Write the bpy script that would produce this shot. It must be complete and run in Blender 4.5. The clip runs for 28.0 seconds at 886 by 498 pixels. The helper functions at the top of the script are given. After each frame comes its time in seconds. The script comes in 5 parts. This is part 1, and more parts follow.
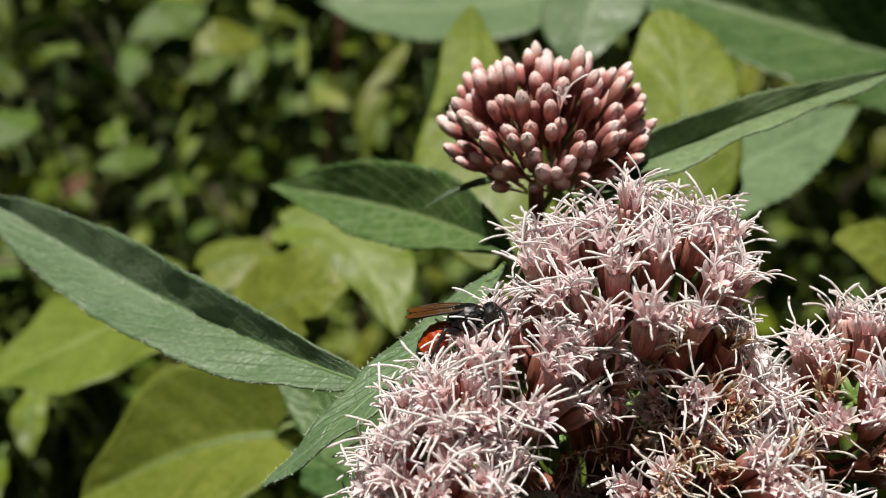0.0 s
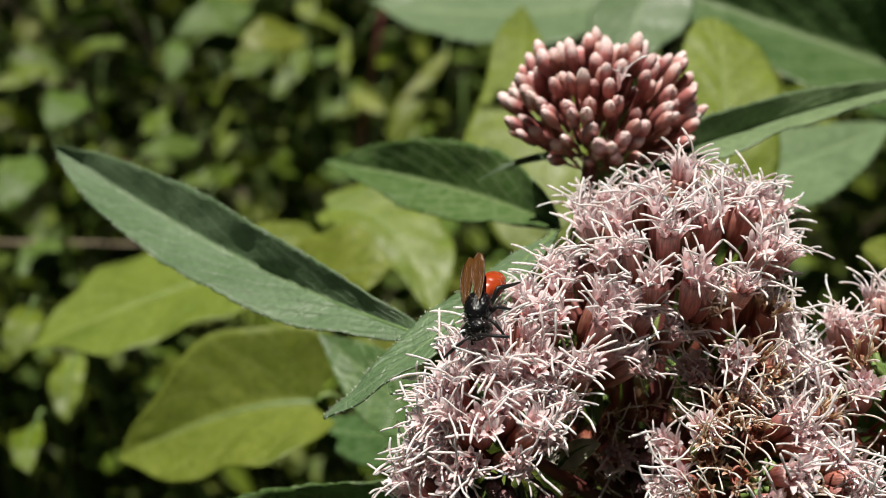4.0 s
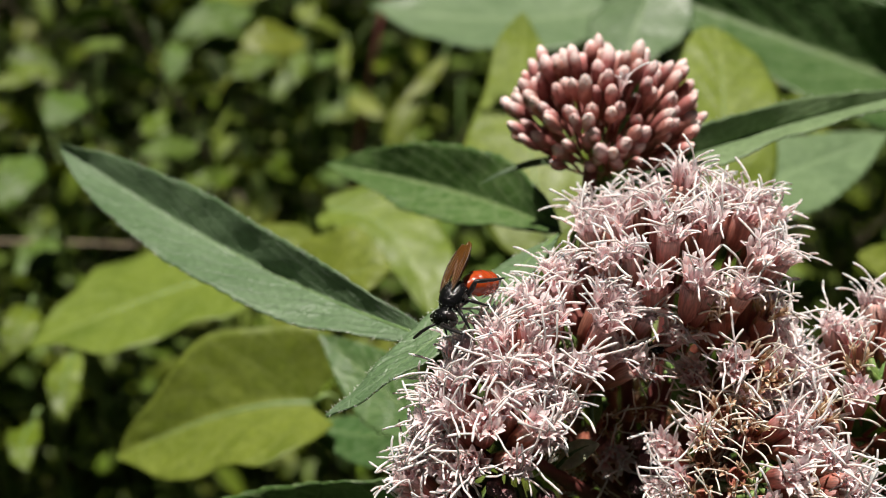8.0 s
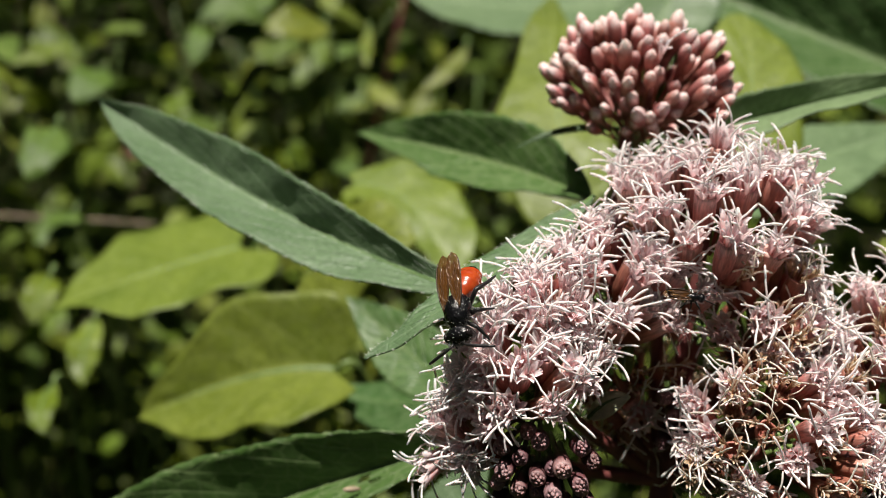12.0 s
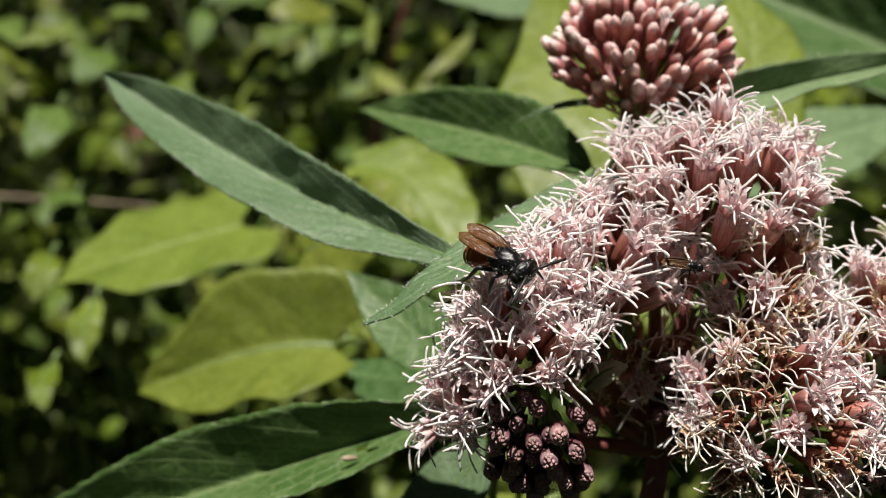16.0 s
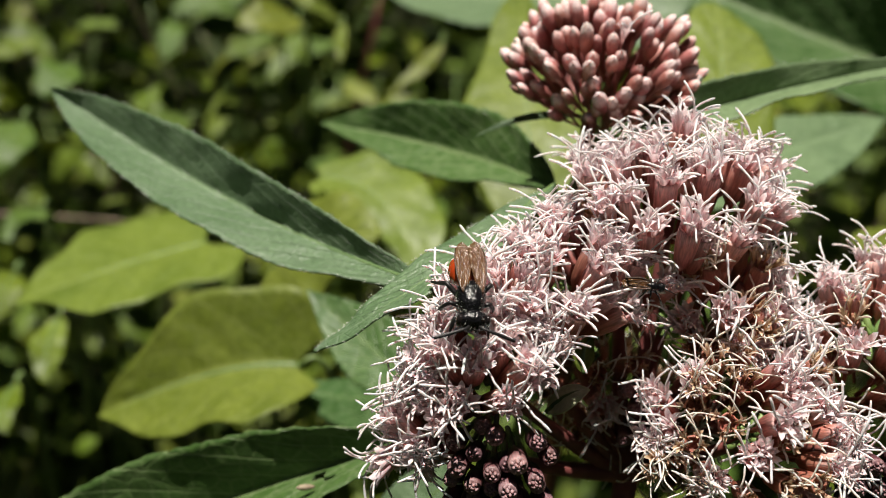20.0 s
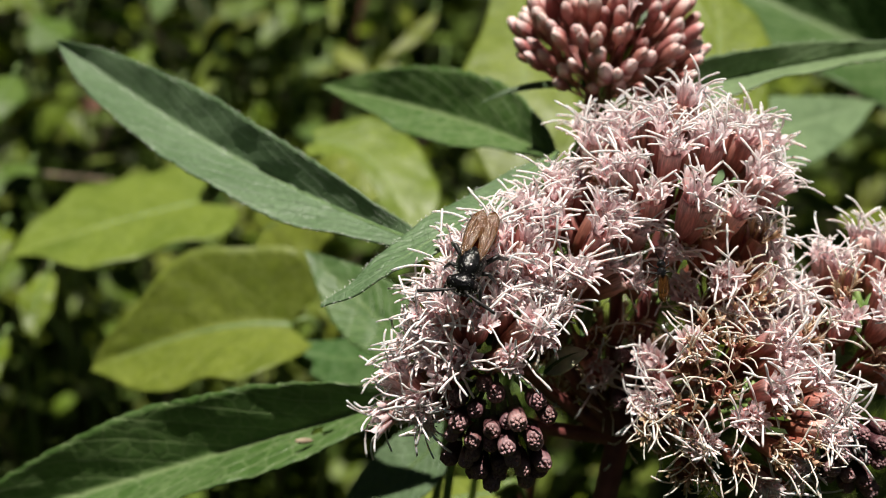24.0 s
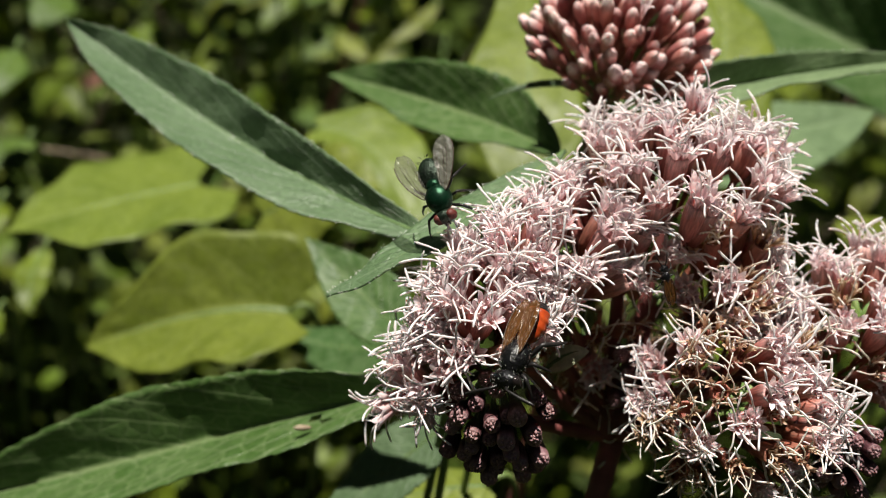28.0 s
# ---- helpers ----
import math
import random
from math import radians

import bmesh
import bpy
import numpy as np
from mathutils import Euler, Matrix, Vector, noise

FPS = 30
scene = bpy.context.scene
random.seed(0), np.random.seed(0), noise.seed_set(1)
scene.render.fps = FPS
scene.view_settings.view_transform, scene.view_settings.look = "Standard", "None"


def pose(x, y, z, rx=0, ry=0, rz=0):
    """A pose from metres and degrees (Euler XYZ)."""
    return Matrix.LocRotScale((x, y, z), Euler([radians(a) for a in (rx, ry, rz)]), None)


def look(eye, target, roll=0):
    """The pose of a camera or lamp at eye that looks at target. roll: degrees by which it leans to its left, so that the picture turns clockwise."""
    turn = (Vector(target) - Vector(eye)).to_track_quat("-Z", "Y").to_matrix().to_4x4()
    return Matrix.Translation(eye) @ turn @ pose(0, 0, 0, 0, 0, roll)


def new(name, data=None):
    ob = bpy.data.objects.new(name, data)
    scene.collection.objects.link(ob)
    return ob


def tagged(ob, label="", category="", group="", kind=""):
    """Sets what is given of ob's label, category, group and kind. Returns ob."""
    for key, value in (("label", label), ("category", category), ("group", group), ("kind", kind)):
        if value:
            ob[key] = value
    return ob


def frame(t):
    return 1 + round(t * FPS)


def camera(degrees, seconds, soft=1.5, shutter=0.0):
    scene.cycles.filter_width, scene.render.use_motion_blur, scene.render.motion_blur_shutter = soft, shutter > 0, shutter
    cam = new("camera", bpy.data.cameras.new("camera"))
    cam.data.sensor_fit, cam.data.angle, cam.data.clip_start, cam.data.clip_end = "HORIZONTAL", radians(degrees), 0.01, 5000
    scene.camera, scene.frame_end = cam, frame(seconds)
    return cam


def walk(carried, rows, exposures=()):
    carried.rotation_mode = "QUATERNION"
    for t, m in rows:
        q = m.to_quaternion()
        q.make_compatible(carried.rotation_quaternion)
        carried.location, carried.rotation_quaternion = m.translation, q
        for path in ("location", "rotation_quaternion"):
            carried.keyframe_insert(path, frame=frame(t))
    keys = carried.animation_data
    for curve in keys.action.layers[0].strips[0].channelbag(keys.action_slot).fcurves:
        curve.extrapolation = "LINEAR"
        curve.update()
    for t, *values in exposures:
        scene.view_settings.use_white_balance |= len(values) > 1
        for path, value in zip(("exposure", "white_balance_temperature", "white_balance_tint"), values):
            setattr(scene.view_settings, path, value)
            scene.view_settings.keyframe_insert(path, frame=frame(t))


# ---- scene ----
# ---- camera and its walk ----
cam = camera(43.0, 28.0, soft=0.7)
# a close-up lens: the flower is sharp and the undergrowth behind it melts away
cam.data.dof.use_dof = True
cam.data.dof.focus_distance = 0.116
cam.data.dof.aperture_fstop = 24.0
METRES, EYE, TILT, LEAN, TURN = 0.1, 1.05, -25.0, 0.0, 0.0
ROWS = [
    (0.0, 0.0, 0.0, 0.0, 0.0, 0.0, -0.0),
    (0.5, -0.0111, 0.0125, -0.0322, -0.48, 1.75, -0.83),
    (1.0, -0.0155, 0.0158, -0.0397, -0.17, 0.2, -0.96),
    (1.5, -0.03, -0.023, -0.0359, 0.29, 0.23, -1.1),
    (2.0, -0.0472, -0.0771, -0.0289, 0.74, 0.66, -1.01),
    (2.5, -0.0449, -0.0594, -0.0529, 1.36, 1.55, -2.16),
    (3.0, -0.0411, -0.0518, -0.0699, 1.22, 1.67, -2.83),
    (3.5, -0.0495, -0.0756, -0.0796, 0.75, 1.24, -3.36),
    (5.5, -0.0377, -0.08, -0.0606, 0.27, 1.29, -2.88),
    (6.0, -0.0225, -0.0577, -0.0428, 0.36, 1.22, -2.25),
    (6.5, -0.048, -0.0922, -0.0678, -0.01, 1.49, -3.35),
    (7.0, -0.0574, -0.112, -0.071, 0.16, 1.57, -3.44),
    (7.5, -0.0612, -0.1174, -0.0728, 0.27, 1.57, -3.66),
    (8.0, -0.0597, -0.0931, -0.0828, 0.32, 1.55, -4.08),
    (8.5, -0.0545, -0.0907, -0.0812, 0.46, 1.45, -3.99),
    (9.0, -0.0509, -0.0782, -0.0838, 0.63, 1.36, -3.87),
    (9.5, -0.0596, -0.0897, -0.0988, 0.52, 1.54, -4.4),
    (10.0, -0.0655, -0.1122, -0.101, 0.47, 1.52, -4.55),
    (10.5, -0.07, -0.1031, -0.1138, 0.41, 1.71, -5.11),
    (11.0, -0.0738, -0.1029, -0.1227, 0.2, 1.8, -5.4),
    (11.5, -0.0891, -0.1054, -0.1525, 0.01, 1.98, -6.47),
    (12.0, -0.0954, -0.1183, -0.1505, 0.42, 1.88, -6.16),
    (12.5, -0.0995, -0.1337, -0.1456, 1.18, 1.7, -5.96),
    (14.5, -0.0946, -0.1146, -0.1806, 0.66, 1.68, -6.99),
    (15.0, -0.0893, -0.1073, -0.1879, 0.59, 1.73, -7.2),
    (15.5, -0.0894, -0.1115, -0.1782, 0.57, 1.55, -6.72),
    (16.0, -0.0888, -0.1205, -0.1786, 0.53, 1.52, -6.82),
    (16.5, -0.0869, -0.1235, -0.1704, 0.36, 1.59, -6.48),
    (17.0, -0.0841, -0.114, -0.1805, 0.22, 1.91, -6.82),
    (17.5, -0.0786, -0.1072, -0.1717, 0.17, 2.03, -6.41),
    (18.0, -0.0723, -0.1124, -0.1572, 0.07, 2.13, -5.96),
    (18.5, -0.0652, -0.1029, -0.1606, 0.1, 2.2, -6.01),
    (19.0, -0.0631, -0.0757, -0.1424, -0.12, 1.79, -5.49),
    (19.5, -0.054, -0.0674, -0.1486, -0.05, 1.95, -5.68),
    (20.0, -0.0596, -0.0744, -0.158, -0.34, 1.97, -6.02),
    (20.5, -0.065, -0.0828, -0.1655, -0.42, 2.06, -6.25),
    (21.0, -0.0602, -0.0687, -0.1654, -0.48, 2.0, -6.15),
    (21.5, -0.0499, -0.0778, -0.1639, -0.88, 1.88, -6.34),
    (23.5, -0.0613, -0.1316, -0.1671, -1.44, 1.07, -7.1),
    (24.0, -0.0899, -0.0995, -0.1765, -1.56, 0.79, -7.91),
    (24.5, -0.0837, -0.0841, -0.1786, -1.03, 0.55, -8.22),
    (25.0, -0.0776, -0.0665, -0.1622, -0.83, 0.49, -7.99),
    (25.5, -0.0863, -0.0657, -0.1632, -1.37, 0.41, -8.44),
    (26.0, -0.0929, -0.1012, -0.1706, -1.68, 0.49, -9.23),
    (26.5, -0.094, -0.1087, -0.1588, -1.99, 0.57, -9.05),
    (27.0, -0.0991, -0.1083, -0.1693, -1.97, 0.45, -9.69),
    (27.5, -0.1094, -0.1133, -0.1693, -2.01, 0.38, -9.72),
    (28.0, -0.111, -0.1101, -0.1732, -2.18, 0.3, -10.06),
]
walk(cam, [(t, pose(0, 0, EYE, TILT, LEAN, TURN) @ pose(METRES * x, METRES * y, METRES * z, 90 + pitch, roll, yaw)) for t, x, y, z, yaw, pitch, roll in ROWS],
     exposures=[(0.0, 0.38, 6700, 10), (6.0, 0.46, 6700, 10), (14.0, 0.60, 6700, 10), (28.0, 0.58, 6700, 10)])

# ---- sky and sun ----
SUN_FROM = Vector((-0.14, -0.09, 1.0)).normalized()      # towards the sun: high, a little before the flower
world = bpy.data.worlds.new("sky")
scene.world = world
world.use_nodes = True
wn, wl = world.node_tree.nodes, world.node_tree.links
wn.clear()
sky = wn.new("ShaderNodeTexSky")
sky.sky_type = "NISHITA"
sky.sun_disc = False
sky.sun_elevation = math.asin(SUN_FROM.z)
sky.sun_rotation = math.atan2(SUN_FROM.x, SUN_FROM.y)
sky_bg = wn.new("ShaderNodeBackground")
sky_bg.inputs["Strength"].default_value = 0.006
sky_out = wn.new("ShaderNodeOutputWorld")
wl.new(sky.outputs[0], sky_bg.inputs["Color"])
wl.new(sky_bg.outputs[0], sky_out.inputs["Surface"])

sun_data = bpy.data.lights.new("sun", "SUN")
sun_data.energy = 5.0
sun_data.angle = radians(0.53)
sun_data.color = (1.0, 0.955, 0.88)
sun = new("sun", sun_data)
sun.matrix_world = look(SUN_FROM * 6, (0, 0, 0))

# ---- materials ----
MM = 0.001


class Nodes:
    """A small writer for node materials."""

    def __init__(self, name):
        self.mat = bpy.data.materials.new(name)
        self.mat.use_nodes = True
        self.tree = self.mat.node_tree
        self.tree.nodes.clear()
        self.out = self.add("ShaderNodeOutputMaterial")

    def add(self, kind, **values):
        n = self.tree.nodes.new(kind)
        for key, v in values.items():
            n.inputs[key.replace("_", " ")].default_value = v
        return n

    def link(self, a, b):
        self.tree.links.new(a, b)

    def coords(self, kind="Object"):
        return self.add("ShaderNodeTexCoord").outputs[kind]

    def noise(self, scale, detail=4.0, rough=0.55, vec=None):
        n = self.add("ShaderNodeTexNoise", Scale=scale, Detail=detail, Roughness=rough)
        self.link(vec if vec is not None else self.coords(), n.inputs["Vector"])
        return n.outputs["Fac"]

    def ramp(self, fac, stops):
        n = self.add("ShaderNodeValToRGB")
        el = n.color_ramp.elements
        while len(el) < len(stops):
            el.new(0.5)
        for e, (p, c) in zip(el, stops):
            e.position, e.color = p, (c[0], c[1], c[2], 1.0)
        self.link(fac, n.inputs["Fac"])
        return n.outputs["Color"]

    def mix(self, fac, a, b, mode="MIX"):
        n = self.tree.nodes.new("ShaderNodeMix")
        n.data_type, n.blend_type = "RGBA", mode
        ins = [i for i in n.inputs if i.enabled]
        for sock, v in zip(ins, (fac, a, b)):
            if isinstance(v, (int, float)):
                sock.default_value = v
            elif isinstance(v, tuple):
                sock.default_value = (v[0], v[1], v[2], 1.0)
            else:
                self.link(v, sock)
        return [o for o in n.outputs if o.enabled][0]

    def math(self, op, a, b=0.0, c=0.0):
        n = self.tree.nodes.new("ShaderNodeMath")
        n.operation = op
        for sock, v in zip(n.inputs, (a, b, c)):
            if isinstance(v, (int, float)):
                sock.default_value = v
            else:
                self.link(v, sock)
        return n.outputs[0]

    def bump(self, height, strength=0.4, distance=0.0002):
        n = self.add("ShaderNodeBump", Strength=strength, Distance=distance)
        self.link(height, n.inputs["Height"])
        return n.outputs["Normal"]

    def jitter(self, colour, hue=0.02, value=0.18):
        """Shifts a colour a little from object to object."""
        info = self.add("ShaderNodeObjectInfo")
        hsv = self.add("ShaderNodeHueSaturation", Saturation=1.0)
        r = info.outputs["Random"]
        self.link(self.math("MULTIPLY_ADD", r, hue * 2, 0.5 - hue), hsv.inputs["Hue"])
        r2 = self.math("FRACT", self.math("MULTIPLY", r, 7.31))
        self.link(self.math("MULTIPLY_ADD", r2, value * 2, 1.0 - value), hsv.inputs["Value"])
        self.link(colour, hsv.inputs["Color"])
        return hsv.outputs["Color"]

    def finish(self, colour, rough=0.5, normal=None, thin=0.0, thin_colour=None, metal=0.0, spec=0.5, sheen=0.0,
               coat=0.0, sss=0.0, alpha=None):
        p = self.add("ShaderNodeBsdfPrincipled", Metallic=metal)
        p.inputs["Specular IOR Level"].default_value = spec
        p.inputs["Sheen Weight"].default_value = sheen
        p.inputs["Sheen Roughness"].default_value = 0.35
        p.inputs["Sheen Tint"].default_value = (0.8, 1.0, 0.8, 1.0)
        p.inputs["Coat Weight"].default_value = coat
        for sock, v in ((p.inputs["Base Color"], colour), (p.inputs["Roughness"], rough)):
            if isinstance(v, tuple):
                sock.default_value = (*v, 1.0)
            elif isinstance(v, (int, float)):
                sock.default_value = v
            else:
                self.link(v, sock)
        if normal is not None:
            self.link(normal, p.inputs["Normal"])
        if sss:
            p.inputs["Subsurface Weight"].default_value = sss
            p.inputs["Subsurface Radius"].default_value = (0.6, 0.35, 0.3)
            p.inputs["Subsurface Scale"].default_value = 0.001
        shader = p.outputs[0]
        if thin:
            t = self.add("ShaderNodeBsdfTranslucent")
            c = thin_colour if thin_colour is not None else colour
            if isinstance(c, tuple):
                t.inputs["Color"].default_value = (*c, 1.0)
            else:
                self.link(c, t.inputs["Color"])
            if normal is not None:
                self.link(normal, t.inputs["Normal"])
            m = self.add("ShaderNodeMixShader", Fac=thin)
            self.link(shader, m.inputs[1])
            self.link(t.outputs[0], m.inputs[2])
            shader = m.outputs[0]
        if alpha is not None:
            tr = self.add("ShaderNodeBsdfTransparent")
            m = self.add("ShaderNodeMixShader")
            if isinstance(alpha, (int, float)):
                m.inputs["Fac"].default_value = alpha
            else:
                self.link(alpha, m.inputs["Fac"])
            self.link(tr.outputs[0], m.inputs[1])
            self.link(shader, m.inputs[2])
            shader = m.outputs[0]
        self.link(shader, self.out.inputs["Surface"])
        return self.mat


def leaf_material(name, dark, light, vein, rough=0.42, thin=0.28, thin_colour=(0.25, 0.42, 0.04), veins=11.0, fine=1.0,
                  slant=0.55, spec=0.5, grain=900.0, crinkle=0.4, net_tone=0.22, sheen=0.0, vein_tone=0.38):
    """Leaf tissue: mottled green, herringbone veins laid out along the blade, a fine crinkle."""
    n = Nodes(name)
    uv = n.coords("UV")
    sep = n.add("ShaderNodeSeparateXYZ")
    n.link(uv, sep.inputs[0])
    u, v = sep.outputs[0], sep.outputs[1]
    off = n.math("ABSOLUTE", n.math("SUBTRACT", v, 0.5))                    # 0 on the midrib, 0.5 on the edge
    wob = n.math("MULTIPLY", n.math("SUBTRACT", n.noise(55.0, 3.0), 0.5), 0.05)
    run = n.math("ADD", n.math("SUBTRACT", u, n.math("MULTIPLY", off, slant)), wob)
    side = n.math("GREATER_THAN", v, 0.5)
    saw = n.math("FRACT", n.math("ADD", n.math("MULTIPLY", run, veins), n.math("MULTIPLY", side, 0.37)))
    near = n.math("ABSOLUTE", n.math("SUBTRACT", saw, 0.5))                 # 0 on a side vein
    line = n.math("SUBTRACT", 1.0, n.math("MINIMUM", n.math("MULTIPLY", near, 16.0), 1.0))
    cells = n.add("ShaderNodeTexVoronoi", Scale=420.0 * fine)
    cells.feature = "DISTANCE_TO_EDGE"
    n.link(n.coords(), cells.inputs["Vector"])
    net = n.math("SUBTRACT", 1.0, n.math("MINIMUM", n.math("MULTIPLY", cells.outputs["Distance"], 9.0), 1.0))
    mottled = n.ramp(n.noise(70.0, 5.0, 0.6), [(0.3, dark), (0.72, light)])
    speck = n.ramp(n.noise(grain, 3.0, 0.6), [(0.32, (0.72, 0.74, 0.66)), (0.68, (1.18, 1.16, 1.1))])
    c = n.mix(1.0, mottled, speck, "MULTIPLY")
    c = n.mix(n.math("MULTIPLY", net, net_tone), c, vein)
    c = n.mix(n.math("MULTIPLY", line, vein_tone), c, vein)
    rib = n.math("SUBTRACT", 1.0, n.math("MINIMUM", n.math("MULTIPLY", off, 26.0), 1.0))
    c = n.mix(n.math("MULTIPLY", rib, 0.75), c, vein)
    c = n.jitter(c, 0.012, 0.12)
    h = n.math("ADD", n.math("MULTIPLY", n.noise(grain * 1.3, 3.0), 0.5), n.math("MULTIPLY", net, -0.22))
    h = n.math("ADD", h, n.math("MULTIPLY", line, -0.5))
    h = n.math("ADD", h, n.math("MULTIPLY", n.noise(330.0, 4.0, 0.6), 0.9))
    r = n.math("MULTIPLY_ADD", n.noise(260.0, 4.0, 0.65), 0.4, rough - 0.2)
    t = n.mix(0.5, c, thin_colour)
    return n.finish(c, r, n.bump(h, crinkle, 0.00022), thin=thin, thin_colour=t, spec=spec, sheen=sheen)


M_HEMP = leaf_material("hemp_leaf_green", (0.072, 0.138, 0.056), (0.140, 0.215, 0.118), (0.19, 0.26, 0.15), rough=0.5, thin=0.22, thin_colour=(0.05, 0.22, 0.01), spec=0.7,
                       crinkle=0.9, fine=1.6, net_tone=0.10, sheen=0.2, vein_tone=0.06, grain=1500.0)
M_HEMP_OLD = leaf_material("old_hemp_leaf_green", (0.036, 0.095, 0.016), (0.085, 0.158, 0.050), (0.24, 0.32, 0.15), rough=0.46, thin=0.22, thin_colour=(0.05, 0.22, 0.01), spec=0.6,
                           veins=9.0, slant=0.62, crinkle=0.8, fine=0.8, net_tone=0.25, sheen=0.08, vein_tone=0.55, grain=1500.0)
M_HEMP_UNDER = leaf_material("hemp_leaf_underside", (0.10, 0.17, 0.08), (0.17, 0.26, 0.13), (0.26, 0.36, 0.2), rough=0.6, thin=0.2)
M_PALE = leaf_material("pale_hemp_leaf", (0.085, 0.145, 0.07), (0.145, 0.215, 0.115), (0.24, 0.32, 0.18), rough=0.45, thin=0.25, sheen=0.3)
M_LIME = leaf_material("lime_bindweed_leaf", (0.112, 0.160, 0.018), (0.190, 0.242, 0.036), (0.25, 0.30, 0.08), rough=0.5, spec=0.5, thin=0.34,
                       thin_colour=(0.24, 0.30, 0.04), veins=6.0, slant=0.9, fine=0.6)
M_CREAM = leaf_material("pale_young_leaf", (0.42, 0.44, 0.30), (0.58, 0.58, 0.44), (0.6, 0.6, 0.5), rough=0.5, thin=0.3, spec=0.3)
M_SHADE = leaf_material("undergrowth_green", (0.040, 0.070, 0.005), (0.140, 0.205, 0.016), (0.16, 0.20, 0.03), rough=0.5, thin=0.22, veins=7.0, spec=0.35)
M_GREY = leaf_material("undergrowth_grey_green", (0.046, 0.092, 0.012), (0.110, 0.172, 0.030), (0.16, 0.22, 0.06), rough=0.55, thin=0.22, veins=7.0, spec=0.3)
M_YELLOW = leaf_material("undergrowth_yellow_green", (0.10, 0.138, 0.010), (0.18, 0.22, 0.022), (0.22, 0.26, 0.05), rough=0.5, thin=0.3,
                         thin_colour=(0.3, 0.34, 0.04), veins=6.0)


def stalk_material(name, a, b, rough=0.5):
    n = Nodes(name)
    c = n.ramp(n.noise(300.0, 4.0), [(0.3, a), (0.7, b)])
    h = n.noise(2500.0, 2.0)
    return n.finish(n.jitter(c, 0.01, 0.1), rough, n.bump(h, 0.4, 0.0001), sss=0.1)


M_STEM_RED = stalk_material("reddish_stem", (0.16, 0.045, 0.04), (0.26, 0.10, 0.08))
M_STEM_GREEN = stalk_material("green_stem", (0.10, 0.17, 0.04), (0.18, 0.26, 0.08))
M_TWIG = stalk_material("dry_twig", (0.16, 0.12, 0.08), (0.32, 0.26, 0.18), 0.8)
M_WITHER = stalk_material("withered_brown", (0.06, 0.02, 0.01), (0.11, 0.04, 0.02), 0.8)
M_HAIR = stalk_material("pale_hair", (0.55, 0.58, 0.5), (0.75, 0.78, 0.7), 0.4)
M_RIB = stalk_material("leaf_rib", (0.07, 0.13, 0.035), (0.13, 0.2, 0.07))


def petal_material(name, low, high, length, rough=0.5, thin=0.25, streak=0.25, sss=0.25, value=0.14):
    """Plant tissue whose colour runs from low at the foot to high at the tip, with fine lengthwise streaks."""
    n = Nodes(name)
    co = n.coords()
    sep = n.add("ShaderNodeSeparateXYZ")
    n.link(co, sep.inputs[0])
    along = n.math("DIVIDE", sep.outputs[2], length)
    along = n.math("ADD", along, n.math("MULTIPLY", n.math("SUBTRACT", n.noise(900.0, 3.0), 0.5), 0.28))
    c = n.ramp(along, [(0.12, low[0]), (0.62, low[1]), (0.9, high)])
    stretch = n.add("ShaderNodeMapping")
    stretch.inputs["Scale"].default_value = (1.0, 1.0, 0.12)
    n.link(co, stretch.inputs["Vector"])
    fib = n.noise(4200.0, 2.0, 0.5, stretch.outputs[0])
    tone = n.ramp(fib, [(0.3, (1 - streak,) * 3), (0.7, (1 + streak * 0.5,) * 3)])
    c = n.jitter(n.mix(1.0, c, tone, "MULTIPLY"), 0.012, value)
    return n.finish(c, rough, n.bump(fib, 0.35, 0.00008), thin=thin, sss=sss)


M_CUP = petal_material("bract_cup", ((0.30, 0.09, 0.06), (0.58, 0.23, 0.18)), (0.80, 0.50, 0.47), 6 * MM, thin=0.15, streak=0.4)
M_CUP_DRY = petal_material("dry_bract_cup", ((0.16, 0.05, 0.03), (0.32, 0.11, 0.07)), (0.40, 0.18, 0.12), 6 * MM, thin=0.1, streak=0.4)
M_COROLLA = petal_material("pink_corolla", ((0.70, 0.35, 0.33), (0.92, 0.66, 0.675)), (0.97, 0.845, 0.865), 3.6 * MM, thin=0.35)
M_COROLLA_DRY = petal_material("withered_corolla", ((0.20, 0.085, 0.04), (0.40, 0.21, 0.11)), (0.66, 0.46, 0.31), 3.0 * MM, thin=0.25)
M_STYLE = petal_material("white_style", ((0.88, 0.78, 0.78), (0.93, 0.89, 0.89)), (0.95, 0.93, 0.93), 5 * MM, rough=0.45, thin=0.3, value=0.08)
M_STYLE_DRY = petal_material("cream_style", ((0.84, 0.74, 0.64), (0.93, 0.88, 0.82)), (0.95, 0.92, 0.88), 5 * MM, rough=0.5, thin=0.3, value=0.1)
M_BUD = petal_material("bud_pink", ((0.28, 0.10, 0.08), (0.54, 0.22, 0.195)), (0.86, 0.68, 0.66), 4.95 * MM, rough=0.5, thin=0.1, sss=0.3)
# young buds: own purple, darkened further for the shade under the florets
M_BUD_SHADED = petal_material("young_bud_shaded_purple", ((0.04, 0.014, 0.016), (0.11, 0.038, 0.046)), (0.40, 0.24, 0.25), 5.2 * MM, rough=0.55, thin=0.1)


def shell_material(name, colour, rough, spec=0.5, bump=0.4, scale=5200.0, colour2=None, metal=0.0, coat=0.0):
    n = Nodes(name)
    c = n.ramp(n.noise(scale * 0.25, 4.0), [(0.3, colour), (0.7, colour2 or tuple(min(1, x * 1.5) for x in colour))])
    return n.finish(c, rough, n.bump(n.noise(scale, 3.0), bump, 0.00012), spec=spec, metal=metal, coat=coat)


